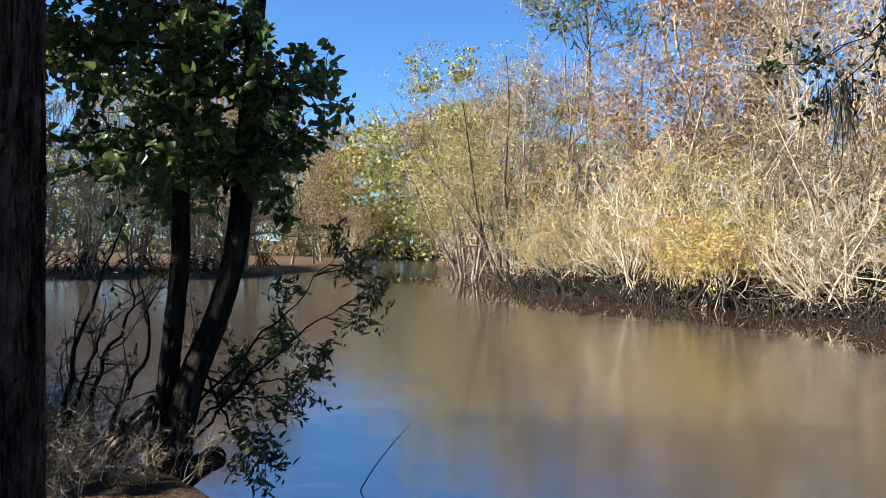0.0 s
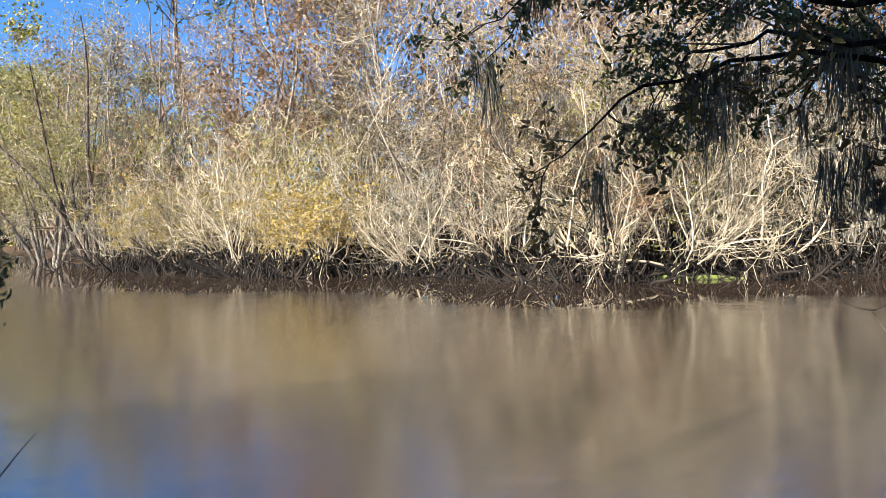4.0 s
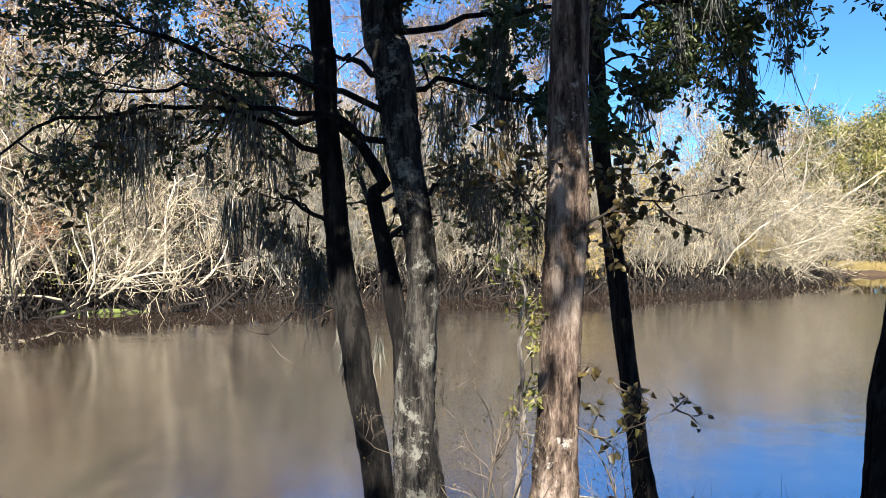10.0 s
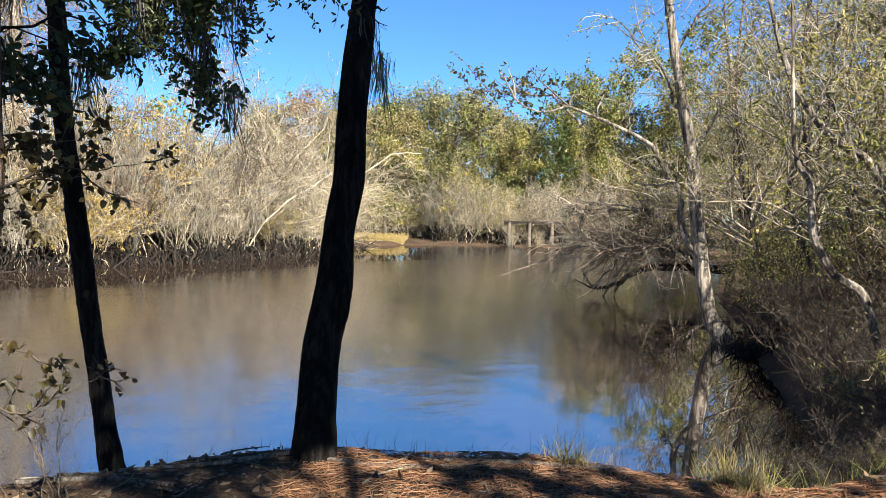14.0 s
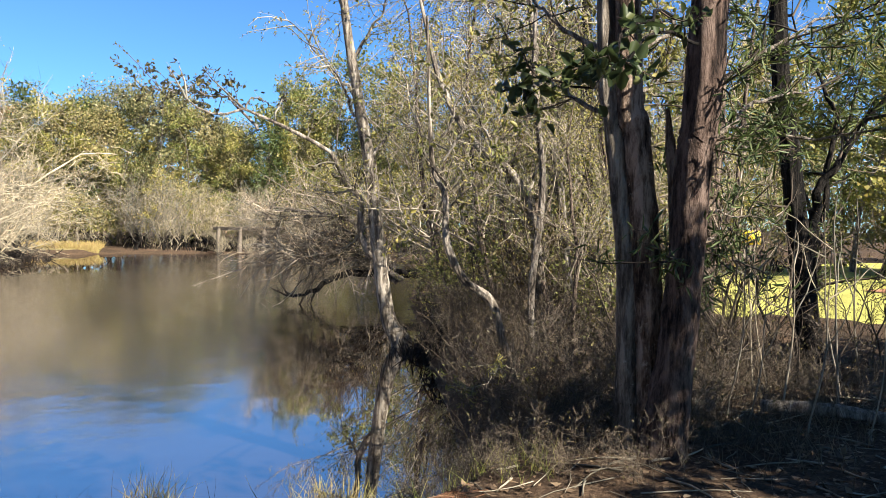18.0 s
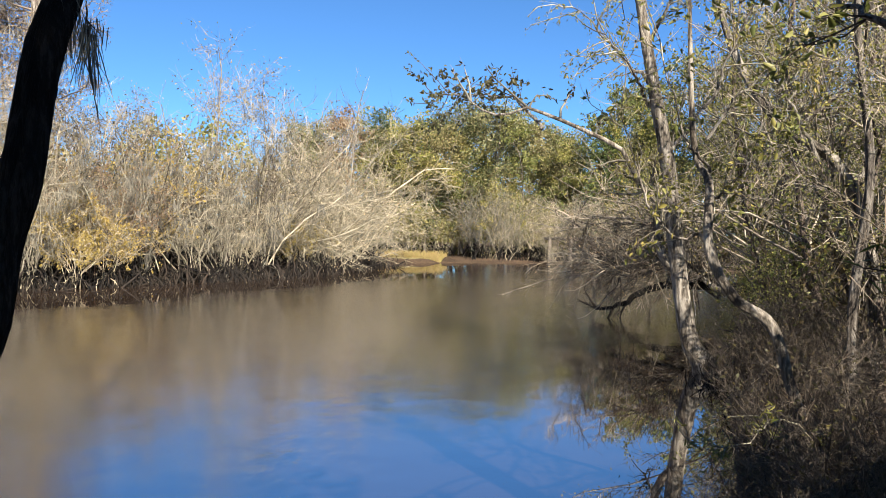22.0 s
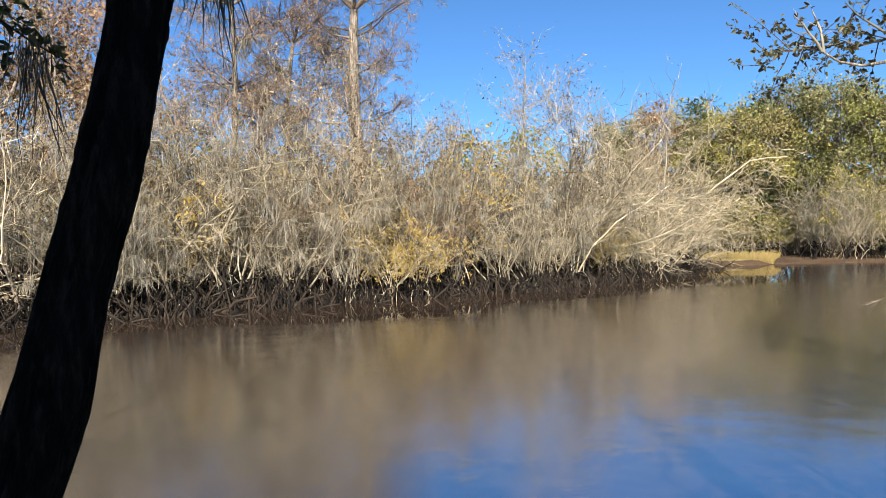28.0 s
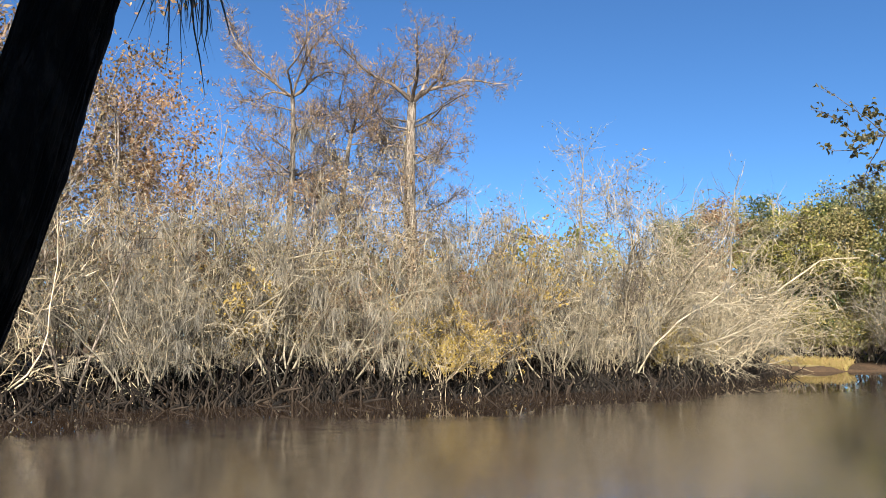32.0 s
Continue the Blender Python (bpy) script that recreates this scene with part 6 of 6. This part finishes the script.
def box(x0, x1, y0, y1, z0, z1):
    v = np.array([[x, y, z] for z in (z0, z1) for x, y in ((x0, y0), (x1, y0), (x1, y1), (x0, y1))], float)
    g = Geo()
    g.add(v, np.array([[3, 2, 1, 0], [4, 5, 6, 7], [0, 1, 5, 4], [1, 2, 6, 5], [2, 3, 7, 6], [3, 0, 4, 7]]))
    return g


for k, x in enumerate((-2.2, -0.6, 1.2, 3.2)):
    for y in (-0.6, 0.6):
        part("post", Geo().tubes(np.array([[[x, y, -0.8], [x, y, 0.8], [x + 0.02, y, 1.75]]]), np.full((1, 3), 0.15), 8), M["plank"], jetty)
for y in (-0.6, 0.6):
    part("beam", box(-2.6, 3.6, y - 0.06, y + 0.06, 1.6, 1.8), M["plank"], jetty)
for k in range(25):
    part("plank", box(-2.6 + 0.25 * k, -2.6 + 0.25 * k + 0.22, -0.85, 0.85, 1.804, 1.85 + 0.008 * (k % 3)), M["plank"], jetty)

# dead log leaning out of the bank
snag = near_tree("fallen_log", "dark dead log leaning out over the water", [(-33.2, -1.7, -0.1), (-33.0, -2.2, 0.12), (-32.95, -2.8, 0.42), (-32.9, -3.45, 0.75)], [0.16, 0.15, 0.12, 0.09], BD, 280, group="dead logs", rings=20)
log2 = near_tree("fallen_log", "bare grey log lying on the wooded bank", [(6.75, 5.78, 0.93), (7.1, 5.47, 0.95), (7.5, 5.1, 0.92), (8.1, 4.6, 0.9)], [0.05, 0.055, 0.055, 0.05], M["bark_grey"], 281, group="dead logs", flare=0, rings=20)

# cypresses and marked trees on the island
KINDS["cypress"] = lambda: cypress_tree(300, 17.2, 0.33, 3.6, 0.5, "tall bare cypress with a heavy pale trunk and hanging moss", 6)
KINDS["cypress2"] = lambda: cypress_tree(301, 17.6, 0.17, 3.3, 0.6, "slender bare cypress with a flat rusty crown", 7)
put("cypress", -19.9, 34.8, 20, 1.0)
put("cypress2", -25.4, 31.6, 120, 1.0)
put("cypress2", -23.0, 32.6, 250, 0.9)
put("tree_rust", -28.9, 26.0, 200, 1.06)
put("tree_rust", -33.0, 26.5, 20, 1.08)
put("tree_rust", -25.8, 25.8, 90, 0.86)
put("tree_bare3", -25, 27, 80, 1.0)
for x, y, kd, sz in [(-15.4, 30.2, "yellow1", 0.8), (-14.9, 31.6, "yellow1", 0.75), (-15.6, 32.6, "rust1", 1.0), (-17.8, 33.6, "rust1", 1.0), (-31.5, 2.2, "yellow1", 0.8), (-38, -4.2, "yellow1", 0.9), (-24.5, 11.2, "rust1", 0.9), (-10.5, 42.5, "yellow1", 0.7)]:
    put(kd, x, y, 77 * x, sz)

# unseen trees of the high bank placed for shade, and those that close the view around
for x, y, kind, sz in [(5.2, -2.2, "shade_tall", 1.0), (-2.2, -7.5, "shade", 0.6), (14.5, -1.5, "shade", 0.65), (11.5, -2.5, "shade", 0.55), (11.5, 3.0, "shade", 0.55), (10.5, 1.2, "shade", 0.55), (2.4, -9.5, "shade", 0.75), (6, -9, "shade", 0.8), (-1.5, -12, "shade", 0.8)]:
    put(kind, x, y, 50 * x + 20 * y, sz)
put("shade_tall", 1.9, -5.0, 90, 0.6, stretch=1.6)
for x, y, sz in [(3.4, 61.7, 0.4), (5.6, 61.3, 0.3), (7.6, 61.0, 0.42), (8.8, 60.6, 0.5)]:
    put("tan2", x, y, 61 * x, sz)
row([(-108, -26), (-106, -50)], 2.2, 0, 0.8, ["olive1", "pale1", "olive1"], 1.5, 49)
row([(34, 12), (32, 24), (30, 36), (24, 48), (20, 58)], 4.5, 0, 2.0, ["tree_green2", "tree_green", "pine_small", "tree_olive"], 1.0, 25)
row([(42, 4), (42, 24), (38, 46)], 7.0, 0, 2.0, ["tree_green", "pine_small", "tree_green2"], 1.2, 26)
row([(22, 26), (19, 34), (18, 44)], 4.0, 0, 1.5, ["tree_green2", "wood2", "pine_small"], 0.8, 27)

row([(22, 34), (29, 25), (35, 14), (38, 4)], 2.4, 0, 1.0, ["tree_green2", "olive1", "tree_green2", "tree_green"], 0.9, 37)
sign = thing("yellow_sign", "small yellow sign on a post at the lawn", "sign", at=pose(17.3, 19.3, gz(17.3, 19.3), 0, 0, -38))
part("post", box(-0.03, 0.03, -0.03, 0.03, -0.1, 1.8), M["plank"], sign)
part("panel", box(-0.28, 0.28, -0.045, -0.033, 1.5, 1.9), M["sign"], sign)

# lawn, pine straw and the sandy landing
def patch_over(x, y):
    return np.where(bank_distance(x, y) > 0.25, ground_z(x, y), -0.4)


tagged(sheet("lawn", np.linspace(10.5, 46, 50), np.linspace(9.5, 32, 40), lambda x, y: patch_over(x, y) + 0.012 + 0.05 * smooth01((x + y - 24.5) / 3) - 0.06 * (1 - smooth01((x + y - 23) / 2)) - 0.5 * smooth01((0.62 * (y - 0.4) - (x - 2.3)) / 1.5), M["lawn"]), "sunlit yellow-green lawn beyond the trees", "lawn", kind="structure")
tagged(sheet("straw_bed", np.linspace(21, 34, 24), np.linspace(13, 19, 16), lambda x, y: patch_over(x, y) + 0.09 + 0.11 * np.clip(x - 22, 0, 12), M["straw"]), "reddish pine-straw bed at the far edge of the lawn", "ground", kind="structure")
tagged(sheet("sand_bank", np.linspace(-11.6, -4.4, 30), np.linspace(61.0, 66, 24), lambda x, y: np.maximum(ground_z(x, y) + 0.06 - 0.6 * smooth01(np.hypot((x + 8.2) / 3.4, (y - 63.4) / 2.6) * 2.4 - 1.5), -0.3), M["sand"]), "pale sandy landing on the far shore", "ground", kind="structure")


def blades(seed, count, place, length, width, material, name, label):
    """Grass blades, two pieces each, as one stuff object."""
    rng = np.random.default_rng(seed)
    p = place(rng, count)
    p[:, 2] = ground_z(p[:, 0], p[:, 1]) - 0.02
    lean = rng.normal(size=(count, 3)) * np.array([0.35, 0.35, 0]) + np.array([0, 0, 1.0])
    pts = strands(rng, p, lean, length * rng.uniform(0.4, 1.2, count), 4, 0.12, -0.12)
    return tagged(new(name, Geo().tubes(pts, taper(width * rng.uniform(0.7, 1.3, count), 4, 0.1), 3).mesh(name, material)), label, "grass", kind="stuff")


def tufts(spots, spread):
    def place(rng, n):
        c = np.array(spots, float)[rng.integers(0, len(spots), n)]
        return np.c_[c + rng.normal(size=(n, 2)) * spread, np.zeros(n)]
    return place


blades(310, 800, tufts([(2.95, 5.05), (3.1, 5.1), (3.25, 5.15), (3.4, 5.2), (3.05, 4.95), (3.7, 5.4), (2.0, 5.25)], 0.09), 0.26, 0.0035, M["grass"], "dry_grass", "tufts of dry yellow grass on the bank's edge")
blades(311, 1300, tufts([(6.2, 5.6), (6.8, 6.0), (5.9, 6.6), (7.4, 6.6), (5.3, 6.5), (6.0, 4.9), (7.2, 5.3), (8.0, 6.0)], 0.45), 0.4, 0.003, M["grass_dead"], "dead_grass", "tangled dead grass under the trees")
blades(312, 3000, lambda rng, n: np.c_[rng.uniform(-11.0, -5.2, n), rng.uniform(61.9, 65.5, n), np.zeros(n)], 0.6, 0.02, M["grass"], "shore_grass", "yellow grass on the far landing")
blades(313, 160, lambda rng, n: np.c_[rng.uniform(-1.4, 2.6, n), rng.uniform(5.2, 5.5, n), np.zeros(n)], 0.22, 0.002, M["twig_dark"], "edge_stalks", "thin dead stalks along the bank's edge")

blades(314, 2600, lambda rng, n: np.c_[np.interp(np.linspace(0, 1, n), [0, 0.5, 1], [-33.2, -34.6, -39.0]) + rng.normal(size=n) * 0.25, np.interp(np.linspace(0, 1, n), [0, 0.5, 1], [-33.2, -29.0, -26.9]) + rng.normal(size=n) * 0.25, np.zeros(n)], 0.5, 0.02, M["grass"], "shore_grass", "pale dry grass along the shaded bank")

blades(315, 260, tufts([(3.5, 5.15), (3.8, 5.3), (4.1, 5.55), (3.3, 5.0), (4.4, 5.2)], 0.12), 0.24, 0.003, M["leaf_green"], "green_grass", "sparse green grass blades at the inlet")
sx, sy = np.random.default_rng(96).uniform([0.2, 3.2], [3.9, 5.7], (7000, 2)).T
keep = bank_distance(sx, sy) > 0.12
sx, sy = sx[keep], sy[keep]
straw_way = np.c_[np.random.default_rng(97).normal(size=(len(sx), 2)), np.zeros(len(sx))]
sp = strands(np.random.default_rng(98), np.stack([sx, sy, 0 * sx], 1), straw_way, np.full(len(sx), 0.14), 3, 0.12, 0.0)
sp[:, :, 2] = ground_z(sp[:, :, 0], sp[:, :, 1]) + np.random.default_rng(99).uniform(0.006, 0.022, (len(sx), 1))
tagged(new("pine_straw", Geo().tubes(sp, np.full((len(sx), 3), 0.0022), 3).mesh("pine_straw", M["straw_needle"])), "reddish fallen pine needles on the bank", "needles", kind="stuff")

# litter on the near bank
rng = np.random.default_rng(92)
lx, ly = rng.uniform(-2.4, 9.5, 16000), rng.uniform(2.6, 10.0, 16000)
keep = bank_distance(lx, ly) > 0.08
lx, ly = lx[keep], ly[keep]
cen = np.stack([lx, ly, ground_z(lx, ly) + 0.008], 1)
al = unit(np.stack([rng.normal(size=len(lx)), rng.normal(size=len(lx)), 0.25 * rng.normal(size=len(lx))], 1))
sd = unit(np.cross(al, np.array([0, 0, 1.0]) + 0.3 * rng.normal(size=al.shape)))
ln = rng.uniform(0.03, 0.085, len(lx))
tagged(new("fallen_leaves", Geo().leaves(cen, al, sd, ln, ln * 0.55).mesh("fallen_leaves", M["leaf_litter"])), "brown fallen leaves over the bank", "leaves", kind="stuff")
n = 420
tx, ty = rng.uniform(-1.5, 9, n), rng.uniform(3.2, 8, n)
keep = bank_distance(tx, ty) > 0.1
tx, ty = tx[keep], ty[keep]
tb = np.stack([tx, ty, ground_z(tx, ty) + 0.012], 1)
tw = strands(rng, tb, np.c_[rng.normal(size=(len(tx), 2)), np.zeros(len(tx))], rng.uniform(0.15, 0.7, len(tx)), 4, 0.2, 0.0)
tw[:, :, 2] = ground_z(tw[:, :, 0], tw[:, :, 1]) + 0.012
tagged(new("fallen_twigs", Geo().tubes(tw, taper(rng.uniform(0.004, 0.011, len(tx)), 4, 0.4), 4).mesh("fallen_twigs", M["twig_grey"])), "fallen grey twigs on the bank", "twigs", kind="stuff")
for k, pts in enumerate([[(0.35, 5.1), (0.8, 4.95), (1.4, 5.0), (2.1, 4.85)], [(0.1, 5.2), (-0.4, 4.9), (-0.9, 4.8)], [(-1.4, 4.5), (-0.9, 4.6), (-0.4, 4.5)], [(1.0, 5.2), (1.7, 5.1), (2.5, 5.15)], [(-1.3, 4.8), (-1.1, 5.2), (-1.3, 5.6)]]):
    p3 = [(x, y, gz(x, y) + 0.005) for x, y in pts]
    ob = thing("surface_root", "bare root running over the bank", "root", "surface roots", pose(*p3[0]))
    part("root_arm", bole([tuple(np.array(p) - np.array(p3[0])) for p in p3], [0.02, 0.018, 0.014, 0.008][:len(p3)], 330 + k, 8, 24, 0.12), M["bark_grey2"], ob, smooth=True)


def far_woods():
    """Distant woods all round, too far to tell their trees apart."""
    rng = np.random.default_rng(95)
    n = 90000
    ang = rng.uniform(-1.3, 2.75, n)
    dist = rng.uniform(98, 116, n)
    top = 14.0 + 3.0 * np.sin(ang * 23) * np.sin(ang * 7 + 1) + 2.0 * np.sin(ang * 61)
    p = np.stack([5 - dist * np.sin(ang), 5 + dist * np.cos(ang), top * rng.random(n) ** 0.8], 1)
    al = unit(rng.normal(size=(n, 3)))
    ln = rng.uniform(0.35, 0.75, n)
    g = Geo().leaves(p, al, unit(np.cross(al, rng.normal(size=(n, 3)))), ln, ln * 0.8)
    return tagged(new("far_woods", g.mesh("far_woods", M["leaf_greenish"])), "distant mixed woods behind the banks", "woods", kind="stuff")


far_woods()
